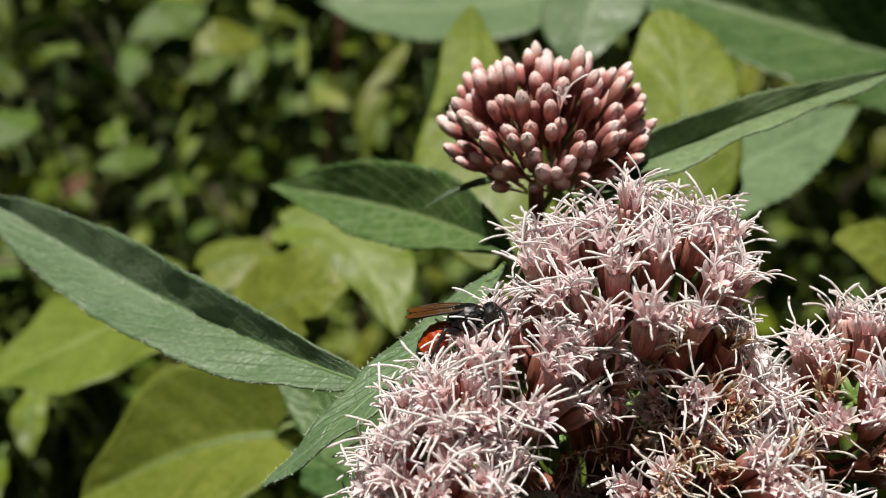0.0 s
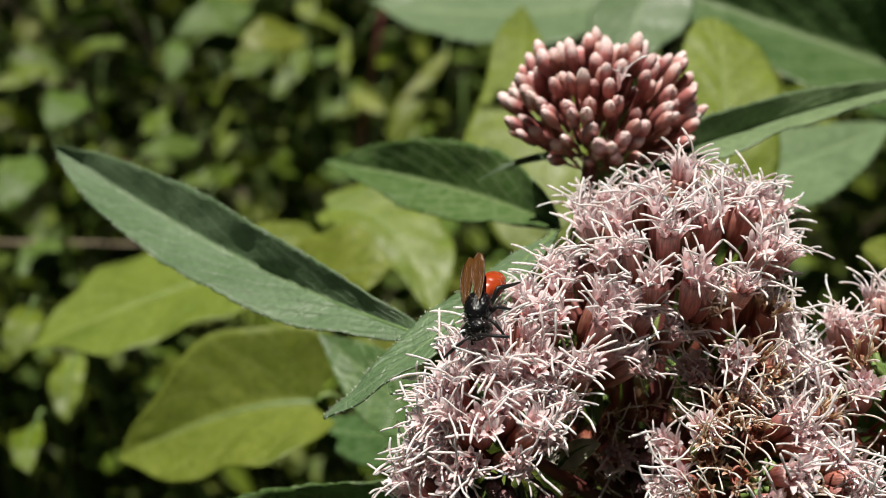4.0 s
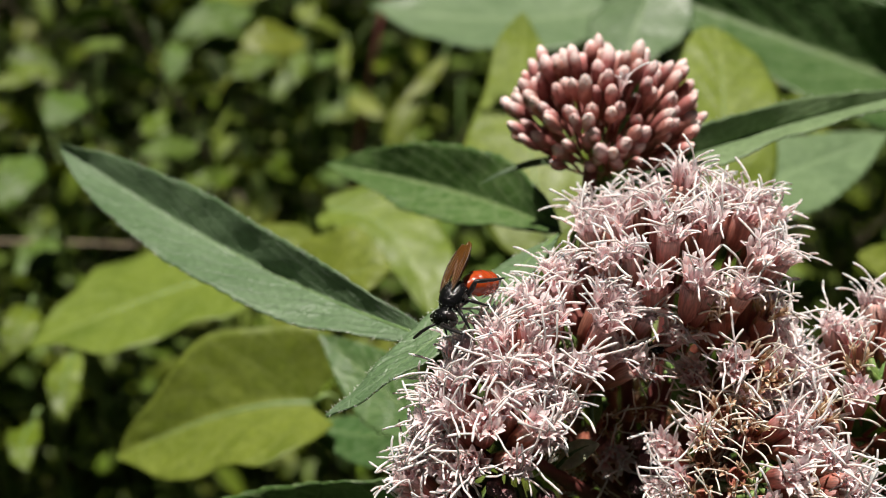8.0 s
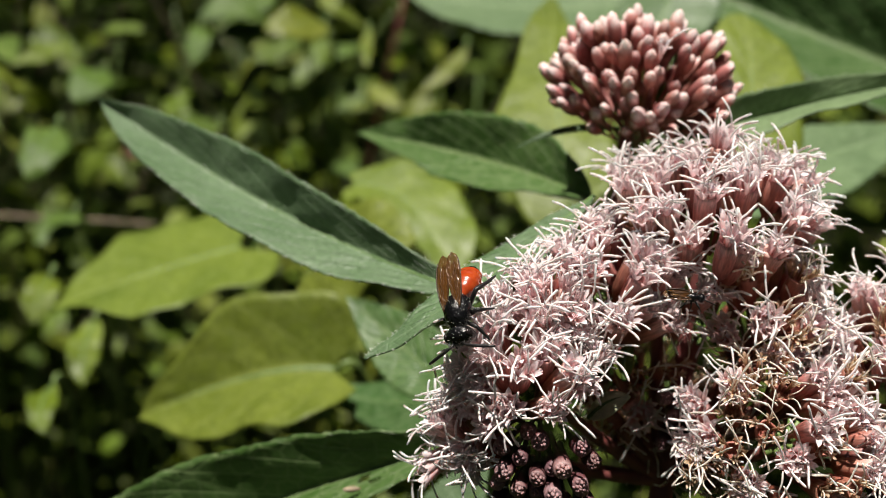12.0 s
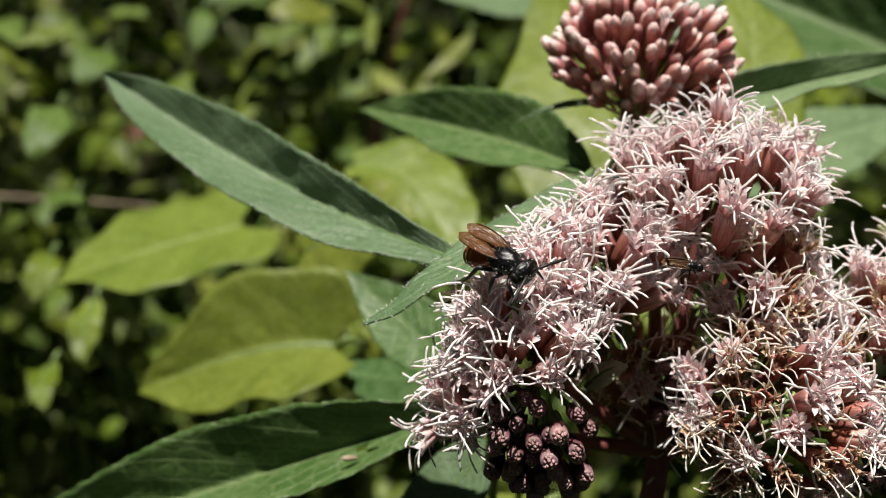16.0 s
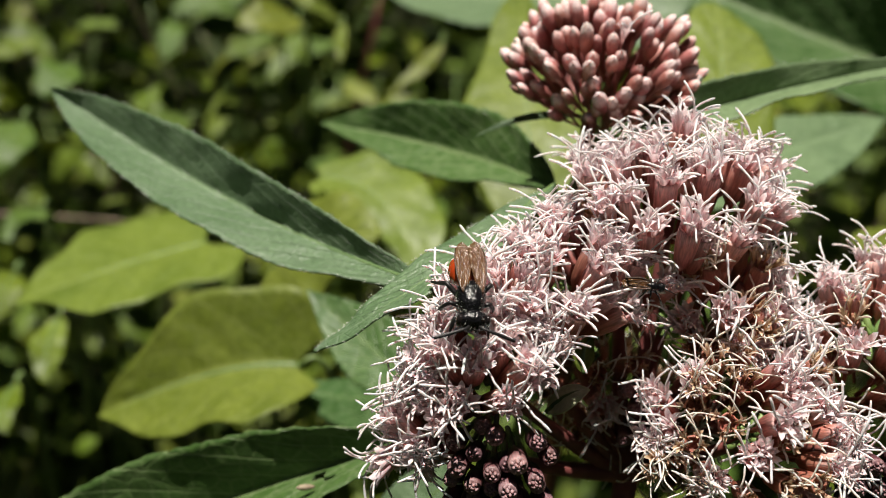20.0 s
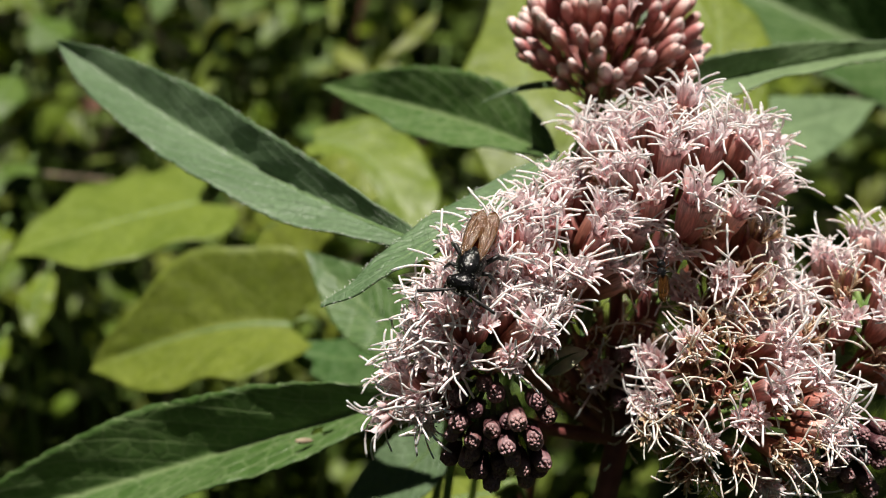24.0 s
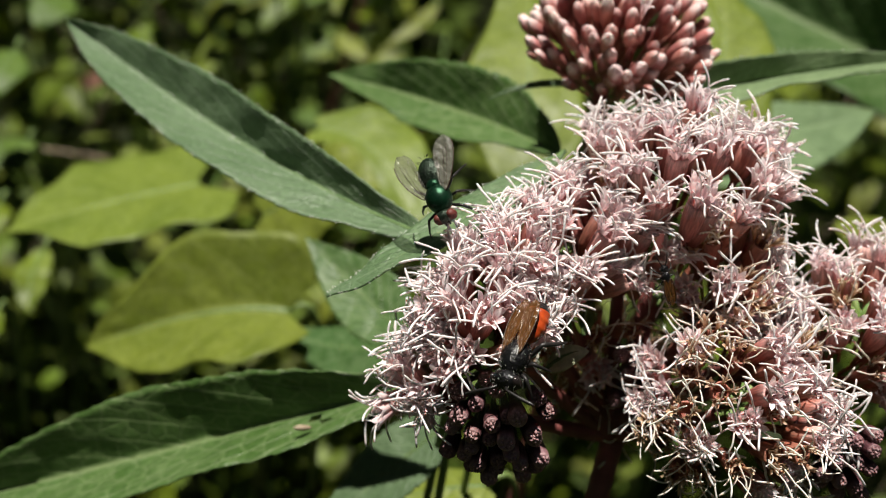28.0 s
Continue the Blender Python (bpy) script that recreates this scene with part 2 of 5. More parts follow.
M_BEE = shell_material("black_chitin", (0.003, 0.003, 0.0035), 0.24, bump=1.0, scale=3300.0)
M_BEE_LEG = shell_material("black_leg", (0.008, 0.007, 0.007), 0.45)
M_BEE_RED = shell_material("red_chitin", (0.30, 0.030, 0.006), 0.26, bump=0.12, colour2=(0.40, 0.060, 0.012), coat=0.3)
M_BEE_EYE = shell_material("dark_eye", (0.012, 0.009, 0.009), 0.2, bump=0.2)
M_FLY = shell_material("metallic_green_shell", (0.006, 0.03, 0.016), 0.3, metal=0.7, bump=0.4, colour2=(0.009, 0.055, 0.025))
M_FLY_GREY = shell_material("dark_grey_shell", (0.008, 0.016, 0.010), 0.4, metal=0.5, bump=0.9, colour2=(0.028, 0.050, 0.030))
M_FLY_EYE = shell_material("red_eye", (0.085, 0.014, 0.010), 0.6, bump=0.3, scale=9000.0)
M_WASP = shell_material("bronze_shell", (0.05, 0.025, 0.008), 0.28, metal=0.4, bump=0.3, colour2=(0.22, 0.12, 0.03))


def wing_material(name, tint, opacity):
    n = Nodes(name)
    cells = n.noise(900.0, 3.0)
    a = n.math("MULTIPLY_ADD", cells, 0.25, opacity - 0.12)
    return n.finish(tint, 0.2, n.bump(n.noise(1500.0, 3.0), 1.0, 0.0004), spec=0.7, coat=0.4, alpha=a)


M_WING = wing_material("smoky_wing", (0.12, 0.046, 0.009), 0.66)
M_WING_CLEAR = wing_material("clear_wing", (0.22, 0.22, 0.18), 0.34)
M_WING_VEIN = shell_material("wing_vein", (0.03, 0.014, 0.006), 0.4)


def soil_material():
    n = Nodes("leaf_litter_soil")
    c = n.ramp(n.noise(18.0, 8.0, 0.65), [(0.3, (0.006, 0.007, 0.002)), (0.55, (0.014, 0.018, 0.005)), (0.8, (0.032, 0.032, 0.012))])
    return n.finish(c, 0.9, n.bump(n.noise(60.0, 6.0), 0.8, 0.02), spec=0.1)


M_SOIL = soil_material()

# ---- helpers for meshes ----
def link_mesh(name, me, parent, label=""):
    ob = new(name, me)
    ob.parent = parent
    return tagged(ob, label)


def finish_bm(name, bm, mats, smooth=True):
    me = bpy.data.meshes.new(name)
    for f in bm.faces:
        f.smooth = smooth
    bm.to_mesh(me)
    bm.free()
    for m in (mats if isinstance(mats, (list, tuple)) else [mats]):
        me.materials.append(m)
    return me


def part(name, bm, mats, parent, label=""):
    return link_mesh(name, finish_bm(name, bm, mats), parent, label)


def thing(name, place, label, category, group="", kind=""):
    ob = new(name)
    ob.empty_display_size = 0.005
    ob.location = place
    return tagged(ob, label, category, group, kind)


def add_tube(bm, path, radii, sides=8, mat=0, caps=True):
    """A tube of the given radii along a path of points."""
    path = [Vector(p) for p in path]
    rings, up = [], None
    for i, p in enumerate(path):
        t = (path[min(i + 1, len(path) - 1)] - path[max(i - 1, 0)]).normalized()
        if up is None:
            up = t.orthogonal().normalized()
        up = (up - t * up.dot(t)).normalized()
        side = t.cross(up)
        r = radii[i] if isinstance(radii, (list, tuple)) else radii
        rings.append([bm.verts.new(p + (up * math.cos(a) + side * math.sin(a)) * r)
                      for a in (2 * math.pi * k / sides for k in range(sides))])
    for ra, rb in zip(rings, rings[1:]):
        for k in range(sides):
            bm.faces.new((ra[k], ra[(k + 1) % sides], rb[(k + 1) % sides], rb[k])).material_index = mat
    if caps:
        bm.faces.new(list(reversed(rings[0]))).material_index = mat
        bm.faces.new(rings[-1]).material_index = mat
    return rings


def add_lathe(bm, profile, sides=14, ridge=0.0, ridges=5, mat=0, close=True):
    """A turned form along z from (radius, z) pairs; ridge pushes lengthwise ribs out of it."""
    rings = []
    for r, z in profile:
        rings.append([bm.verts.new((r * (1 + ridge * math.cos(ridges * a)) * math.cos(a),
                                    r * (1 + ridge * math.cos(ridges * a)) * math.sin(a), z))
                      for a in (2 * math.pi * k / sides for k in range(sides))])
    for ra, rb in zip(rings, rings[1:]):
        for k in range(sides):
            bm.faces.new((ra[k], ra[(k + 1) % sides], rb[(k + 1) % sides], rb[k])).material_index = mat
    if close:
        bm.faces.new(list(reversed(rings[0]))).material_index = mat
        bm.faces.new(rings[-1]).material_index = mat
    return rings


def curve_through(a, b, c):
    """The quadratic curve that passes a, b and c at 0, 0.5 and 1."""
    a, b, c = Vector(a), Vector(b), Vector(c)
    ctrl = b * 2 - (a + c) * 0.5

    def at(u):
        return a * (1 - u) ** 2 + ctrl * (2 * u * (1 - u)) + c * u * u
    return at


def aim(direction, spin=0.0):
    """A turn that carries z to the direction."""
    return Vector(direction).to_track_quat("Z", "Y").to_matrix().to_4x4() @ Matrix.Rotation(spin, 4, "Z")


# ---- leaves ----
def make_leaf(name, base, mid, tip, side_a, side_b, mat, under, label, category="leaf", group="", shape=(0.62, 1.05), teeth=0,
              tooth=0.05, relief=0.13, veins=10, lobe=0.0, wave=0.0, curl=0.0, rib=0.32, nu=76, nv=9, seed=0, hole=None, pucker=0.30, fringe=0, stalk=True, sway=0.0):
    """One leaf: a blade with thickness that hangs on a curved midrib, its two halves spread towards side_a and side_b."""
    rnd = random.Random(seed + 11)
    place = Vector(base)
    at = curve_through((0, 0, 0), Vector(mid) - place, Vector(tip) - place)
    side_a, side_b = Vector(side_a), Vector(side_b)
    p, q = shape
    peak = p / (p + q)
    top = peak ** p * (1 - peak) ** q
    leaf = thing(name, place, label, category, group)
    bm = bmesh.new()
    uvs = bm.loops.layers.uv.new("UVMap")
    ph = [rnd.uniform(0, 6.28) for _ in range(4)]
    grid, normals = [], []
    thick = 0.22 * MM
    for i in range(nu + 1):
        u = 0.004 + 0.994 * i / nu
        c = at(u)
        tan = (at(min(1, u + 0.01)) - at(max(0, u - 0.01))).normalized()
        w = max(0.012, (u ** p * (1 - u) ** q) / top)
        row, nrow = [], []
        for j in range(-nv, nv + 1):
            s = abs(j) / nv
            side = side_a if j < 0 else side_b
            side = side - tan * side.dot(tan)
            nor = tan.cross(side).normalized()
            if j < 0:
                nor = -nor
            ww = w * (1 + sway * math.sin(u * 12 + ph[0] + (2.0 if j < 0 else 0)))
            if teeth:
                run_t = (u + 0.012 * math.sin(u * 31 + ph[2])) * teeth + (0.4 if j < 0 else 0)
                k, amp = run_t % 1.0, 0.35 + 0.65 * abs(math.sin(int(run_t) * 12.7 + ph[3]))
                ww = ww * (1 + tooth * amp * (k - 0.5) * (1.0 if s > 0.8 else 0.0) * min(1, 6 * (1 - u)))
            back = -lobe * s ** 1.6 * max(0.0, 1 - u * 2.4)
            pos = c + side * (ww * s) + tan * (back * side.length)
            # pillowed tissue between the side veins, waves and curl towards the edge
            run = (u - 0.28 * s) * veins + (0.37 if j > 0 else 0.0)
            lift = -relief * MM * (abs(math.cos(math.pi * run)) ** 6) * min(1, 5 * s) * min(1, 3 * w) * (1 - s ** 4)
            lift += wave * MM * s * math.sin(u * 9 + ph[0] + (1.7 if j < 0 else 0)) + wave * 0.5 * MM * s * s * math.sin(u * 23 + ph[1])
            lift += curl * side.length * s * s * w
            lift += pucker * MM * noise.noise(pos * 260.0 + Vector((seed, 0, 0))) * min(1, 4 * s)
            pos = pos + nor * lift
            row.append(pos)
            nrow.append(nor)
        grid.append(row)
        normals.append(nrow)
    n = 2 * nv + 1
    tops = [[bm.verts.new(grid[i][j]) for j in range(n)] for i in range(nu + 1)]
    bots = [[bm.verts.new(grid[i][j] - normals[i][j] * thick) for j in range(n)] for i in range(nu + 1)]

    def quad(a, b, c, d, ids, m):
        f = bm.faces.new((a, b, c, d))
        f.material_index = m
        for loop, (i, j) in zip(f.loops, ids):
            loop[uvs].uv = (i / nu, j / (n - 1))
    holes = hole or ()
    for i in range(nu):
        for j in range(n - 1):
            if any(abs(i / nu - hu) < hr and abs(j / (n - 1) - hv) < hr * 4 for hu, hv, hr in holes):
                continue
            quad(tops[i][j], tops[i + 1][j], tops[i + 1][j + 1], tops[i][j + 1], ((i, j), (i + 1, j), (i + 1, j + 1), (i, j + 1)), 0)
            quad(bots[i][j], bots[i][j + 1], bots[i + 1][j + 1], bots[i + 1][j], ((i, j), (i, j + 1), (i + 1, j + 1), (i + 1, j)), 1)
        for j, flip in ((0, False), (n - 1, True)):
            ids = ((i, j), (i, j), (i + 1, j), (i + 1, j))
            v = (tops[i][j], bots[i][j], bots[i + 1][j], tops[i + 1][j])
            quad(*(reversed(v) if flip else v), ids, 0)
    bmesh.ops.recalc_face_normals(bm, faces=bm.faces)
    part("blade", bm, [mat, under], leaf)
    if fringe:
        bm = bmesh.new()
        for _ in range(fringe):
            i, edge = rnd.randint(1, nu - 2), rnd.choice((0, n - 1))
            root = grid[i][edge].lerp(grid[i + 1][edge], rnd.random())
            out = (grid[i][edge] - grid[i][nv]).normalized()
            out = (out + Vector((rnd.uniform(-1, 1), rnd.uniform(-1, 1), rnd.uniform(-0.3, 1))) * 0.7).normalized()
            add_tube(bm, [root, root + out * rnd.uniform(0.2, 0.5) * MM], [0.035 * MM, 0.012 * MM], 4)
        tagged(part("fringe", bm, M_HAIR, leaf, "fine pale hairs on the margin"), kind="stuff")
    if rib:
        bm = bmesh.new()
        us = [i / 22 for i in range(23)]
        add_tube(bm, [at(u) - normals[min(nu, int(u * nu))][nv] * 0.12 * MM for u in us],
                 [rib * MM * (1 - 0.85 * u) for u in us], 7)
        part("midrib", bm, M_RIB, leaf)
    if stalk:
        back = (at(0.0) - at(0.06)).normalized()
        knee = back * 0.006 + Vector((0, 0.004, -0.007))
        end = back * 0.008 + Vector((0, 0.014, -0.05))
        petiole(leaf, (place, place + knee, place + end), 0.5 * MM, M_STEM_GREEN)
    return leaf


def petiole(leaf, points, radius, mat):
    """The stalk of a leaf, from its foot along points in the world."""
    bm = bmesh.new()
    o = leaf.location
    at = curve_through(*[Vector(q) - o for q in points])
    add_tube(bm, [at(k / 10) for k in range(11)], [radius * (1 + 0.3 * k / 10) for k in range(11)], 7)
    part("petiole", bm, mat, leaf)

# ---- ground and undergrowth ----
bm = bmesh.new()
N = 40
gv = {}
for i in range(-N, N + 1):
    for j in range(-N, N + 1):
        sx = math.copysign(abs(i / N) ** 2.2, i) * 600
        sy = math.copysign(abs(j / N) ** 2.2, j) * 600 + 0.8
        gv[i, j] = bm.verts.new((sx, sy, 0.03 * noise.noise((sx * 3, sy * 3, 0))))
for i in range(-N, N):
    for j in range(-N, N):
        bm.faces.new((gv[i, j], gv[i + 1, j], gv[i + 1, j + 1], gv[i, j + 1]))
ground = tagged(new("ground", finish_bm("ground", bm, M_SOIL)), "dark leaf-strewn soil under the thicket", "ground", kind="structure")


def small_leaf_mesh(name, length, wide, mat, seed):
    """A leaf of the undergrowth, folded and arched, with thickness; it grows along x."""
    rnd = random.Random(seed)
    bm = bmesh.new()
    uvs = bm.loops.layers.uv.new("UVMap")
    nu, nv = 9, 3
    arch, fold = rnd.uniform(0.05, 0.3), rnd.uniform(0.1, 0.5)
    tops, bots = [], []
    for i in range(nu + 1):
        u = i / nu
        w = max(0.03, (u ** 0.5 * (1 - u) ** 0.8) / 0.42) * wide * (1 + 0.07 * ((i % 2) - 0.5))
        tr, br = [], []
        for j in range(-nv, nv + 1):
            s = j / nv
            z = -arch * length * u * u + fold * abs(s) * w * 0.5 + 0.04 * length * math.sin(u * 7 + s * 2 + seed) * abs(s)
            tr.append(bm.verts.new((u * length, s * w * 0.5, z)))
            br.append(bm.verts.new((u * length, s * w * 0.5, z - 0.25 * MM)))
        tops.append(tr)
        bots.append(br)
    for i in range(nu):
        for j in range(2 * nv):
            for g, order in ((tops, ((i, j), (i + 1, j), (i + 1, j + 1), (i, j + 1))), (bots, ((i, j), (i, j + 1), (i + 1, j + 1), (i + 1, j)))):
                f = bm.faces.new([g[a][b] for a, b in order])
                for loop, (a, b) in zip(f.loops, order):
                    loop[uvs].uv = (a / nu, b / (2 * nv))
        for j in (0, 2 * nv):
            bm.faces.new((tops[i][j], bots[i][j], bots[i + 1][j], tops[i + 1][j]))
    bmesh.ops.recalc_face_normals(bm, faces=bm.faces)
    return finish_bm(name, bm, mat)


SMALL = [small_leaf_mesh("leaf", 0.021 + 0.005 * (s % 4), 0.011 + 0.004 * (s % 3), (M_SHADE, M_GREY, M_YELLOW, M_SHADE, M_LIME)[s % 5], s) for s in range(12)]


def sprig(foot, top, count, seed, label, size=1.0):
    """A leafy shoot of the undergrowth, from the ground up to its top."""
    rnd = random.Random(seed)
    foot, top = Vector(foot), Vector(top)
    plant = thing("undergrowth_shoot", foot, label, "shrub", "shoots of the undergrowth")
    mid = (foot + top) / 2 + Vector((rnd.uniform(-0.05, 0.05), rnd.uniform(-0.05, 0.05), 0.05))
    at = curve_through((0, 0, 0), mid - foot, top - foot)
    bm = bmesh.new()
    add_tube(bm, [at(i / 16) for i in range(17)], [2.2 * MM - 0.09 * MM * i for i in range(17)], 7)
    part("stalk", bm, rnd.choice((M_STEM_GREEN, M_STEM_GREEN, M_TWIG, M_STEM_RED)), plant)
    for k in range(3):
        lean = Vector((rnd.uniform(-0.12, 0.12), rnd.uniform(-0.08, 0.08), rnd.uniform(-0.05, 0.05)))
        bm = bmesh.new()
        add_tube(bm, [at(0.55 + 0.4 * i / 10) + lean * (i / 10) ** 2 for i in range(11)], [1.0 * MM - 0.06 * MM * i for i in range(11)], 5)
        part("side_stalk", bm, rnd.choice((M_STEM_GREEN, M_TWIG, M_STEM_GREEN)), plant)
    for k in range(count):
        u = 0.58 + 0.42 * (k + rnd.random()) / count
        turn = k * 2.4 + rnd.uniform(-0.5, 0.5)
        leaf = link_mesh("leaf", rnd.choice(SMALL), plant)
        s = rnd.uniform(0.6, 1.25) * size
        out = Vector((math.cos(turn), math.sin(turn), 0)) * rnd.uniform(0.0, 0.045)
        leaf.matrix_basis = (Matrix.Translation(at(u) + out) @ Matrix.Rotation(turn, 4, "Z") @ Matrix.Rotation(rnd.uniform(-0.5, 0.9), 4, "Y")
                             @ Matrix.Rotation(rnd.uniform(-0.7, 0.7), 4, "X") @ Matrix.Diagonal((s, s, s, 1)))
    return plant


rs = random.Random(77)
for k in range(48):
    row, i = divmod(k, 12)
    x = (-0.42 + 0.76 * i / 11) * (0.8 + 0.22 * row) + rs.uniform(-0.03, 0.03)
    y = 0.44 + 0.11 * row + rs.uniform(-0.04, 0.04) + 0.1 * abs(x)
    z = 0.99 - 0.045 * row + rs.uniform(-0.16, 0.05)
    sprig((x + rs.uniform(-0.1, 0.1), y + rs.uniform(0.1, 0.3), 0.0), (x, y, z), 34, 100 + k,
          rs.choice(("leafy green shoot of the dark undergrowth", "tangled shoot with small mottled green leaves")), 0.85 + 0.1 * row)


def thicket(seed, count, box, sizes, mats):
    """Leaves beyond counting, in one mesh, that fill the depth of the undergrowth."""
    rnd = random.Random(seed)
    verts, faces, ids = [], [], []
    for k in range(count):
        c = Vector([rnd.uniform(a, b) for a, b in box])
        top = box[2][1] * (0.72 + 0.28 * noise.noise((c.x * 2.2, c.y * 2.2, seed)) + 0.28 * min(1.0, (c.y - box[1][0]) / 0.25))
        c.z = box[2][0] + (c.z - box[2][0]) / (box[2][1] - box[2][0]) * (min(top, box[2][1]) - box[2][0])
        s = rnd.uniform(*sizes)
        m = Matrix.Translation(c) @ Euler((rnd.gauss(0, 0.5), rnd.gauss(0.25, 0.5), rnd.uniform(0, 6.28))).to_matrix().to_4x4()
        o = len(verts)
        w = s * rnd.uniform(0.4, 0.7)
        for x, y, z in ((0, 0, 0), (0.3, 0.5, 0.08), (0.7, 0.38, 0.02), (1, 0, -0.12), (0.7, -0.38, 0.02), (0.3, -0.5, 0.08), (0.35, 0, -0.02), (0.7, 0, -0.05)):
            verts.append(m @ Vector((x * s, y * w, z * s)))
        for f in ((0, 6, 1), (1, 6, 7, 2), (2, 7, 3), (0, 5, 6), (5, 4, 7, 6), (4, 3, 7)):
            faces.append([o + i for i in f])
            ids.append(k % len(mats))
    me = bpy.data.meshes.new("thicket")
    me.from_pydata([tuple(v) for v in verts], [], faces)
    for m in mats:
        me.materials.append(m)
    me.polygons.foreach_set("material_index", ids)
    return me


def tangle_material(name, dark, light):
    n = Nodes(name)
    geo = n.add("ShaderNodeNewGeometry")
    # mostly near-black leaf tones: the shade of the gaps is put into colour
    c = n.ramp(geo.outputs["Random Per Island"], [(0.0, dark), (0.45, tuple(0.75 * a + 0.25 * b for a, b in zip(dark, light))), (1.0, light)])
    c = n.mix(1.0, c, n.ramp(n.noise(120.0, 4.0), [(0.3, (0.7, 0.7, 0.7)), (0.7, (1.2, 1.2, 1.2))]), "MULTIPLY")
    return n.finish(c, 0.5, n.bump(n.noise(300.0, 3.0), 0.4, 0.0006), thin=0.2, spec=0.12)


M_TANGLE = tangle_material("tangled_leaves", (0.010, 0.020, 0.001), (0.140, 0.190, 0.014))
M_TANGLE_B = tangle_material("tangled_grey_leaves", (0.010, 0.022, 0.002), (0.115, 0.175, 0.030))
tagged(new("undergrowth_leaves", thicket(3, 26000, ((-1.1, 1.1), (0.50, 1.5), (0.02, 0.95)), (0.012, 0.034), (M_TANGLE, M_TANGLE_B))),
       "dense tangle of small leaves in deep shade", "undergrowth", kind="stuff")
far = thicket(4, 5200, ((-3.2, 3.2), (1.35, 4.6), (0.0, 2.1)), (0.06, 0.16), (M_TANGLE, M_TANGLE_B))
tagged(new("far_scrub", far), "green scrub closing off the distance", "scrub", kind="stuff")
# copies added on the three unseen sides to cut the skylight
for turn in (90, 180, 270):
    bank = tagged(new("unseen_scrub_bank", far), "green scrub out of view, added to hold back skylight", "scrub", kind="stuff")
    bank.rotation_euler = (0, 0, radians(turn))

# unseen tree added only for shade: its boughs hang over and dapple the undergrowth
def unseen_shade_tree(place, seed):
    rnd = random.Random(seed)
    tree = thing("tree", place, "unseen tree added so its leafy boughs shade the undergrowth", "tree")
    bm = bmesh.new()
    add_tube(bm, [(0, 0, 0), (0.02, 0.01, 0.6), (-0.01, 0.02, 1.2), (-0.06, 0.0, 1.75)], [0.045, 0.04, 0.034, 0.02], 12)
    part("trunk", bm, M_TWIG, tree)
    verts, faces = [], []
    for k in range(11):
        side = -0.62 + 1.1 * k / 10
        end = Vector((-2.4 + 0.25 * abs(side) + rnd.uniform(-0.1, 0.1), side, rnd.uniform(0.1, 0.4)))
        at = curve_through((0, 0, 1.15 + 0.05 * k), Vector((-1.1, side * 0.6, 1.3 + end.z * 0.6)), end + Vector((0, 0, 1.15)))
        bm = bmesh.new()
        add_tube(bm, [at(i / 16) for i in range(17)], [0.014 - 0.0007 * i for i in range(17)], 7)
        part("bough", bm, M_TWIG, tree)
        for j in range(190):
            u = 0.1 + 0.9 * rnd.random()
            c = at(u) + Vector((rnd.gauss(0, 0.05), rnd.gauss(0, 0.09), rnd.gauss(0, 0.05)))
            if c.y + place[1] < 0.46:
                continue
            c.z = max(c.z, 1.14)
            m = Matrix.Translation(c) @ Euler((rnd.gauss(0, 0.4), rnd.gauss(0.2, 0.4), rnd.uniform(0, 6.28))).to_matrix().to_4x4()
            size, o = rnd.uniform(0.04, 0.085), len(verts)
            for x, y, z in ((0, 0, 0), (0.3, 0.28, 0.06), (0.7, 0.22, 0.02), (1, 0, -0.1), (0.7, -0.22, 0.02), (0.3, -0.28, 0.06), (0.35, 0, -0.02), (0.7, 0, -0.05)):
                verts.append(m @ Vector((x * size, y * size, z * size)))
            faces += [[o + i for i in f] for f in ((0, 6, 1), (1, 6, 7, 2), (2, 7, 3), (0, 5, 6), (5, 4, 7, 6), (4, 3, 7))]
    me = bpy.data.meshes.new("crown")
    me.from_pydata([tuple(v) for v in verts], [], faces)
    me.materials.append(M_TANGLE)
    tagged(link_mesh("crown", me, tree, "loose crown of small green leaves"), kind="stuff")


unseen_shade_tree((1.3, 1.15, 0.0), 31)

# ---- the leaves round the flower ----
make_leaf("hemp_leaf", (-0.0074, 0.1081, 0.9825), (-0.0360, 0.1289, 0.9826), (-0.0676, 0.1517, 0.9885),
          (0.0030, -0.0026, 0.0064), (0.0007, -0.0104, -0.0014), M_HEMP, M_HEMP_UNDER, "long dark green hemp-agrimony leaf folded along its midrib",
          shape=(0.95, 0.92), teeth=26, tooth=0.07, wave=0.4, relief=0.04, seed=1, fringe=260)
make_leaf("hemp_leaf", (0.0071, 0.1174, 0.9935), (-0.0069, 0.1011, 0.9866), (-0.0184, 0.0928, 0.9803),
          (-0.0017, 0.0033, 0.0001), (0.0014, -0.0036, 0.0005), M_HEMP, M_HEMP_UNDER, "short green hemp-agrimony leaf behind the florets, sunlit",
          shape=(0.7, 1.1), teeth=24, tooth=0.05, relief=0.05, wave=0.3, seed=2, fringe=160, stalk=False)
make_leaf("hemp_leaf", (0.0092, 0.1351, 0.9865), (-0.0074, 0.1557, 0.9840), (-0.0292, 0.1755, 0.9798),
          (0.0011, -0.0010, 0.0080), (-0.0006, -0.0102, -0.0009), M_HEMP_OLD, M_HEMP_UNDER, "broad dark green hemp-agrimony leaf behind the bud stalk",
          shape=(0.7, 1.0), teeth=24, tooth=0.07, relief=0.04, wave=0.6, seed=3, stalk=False)
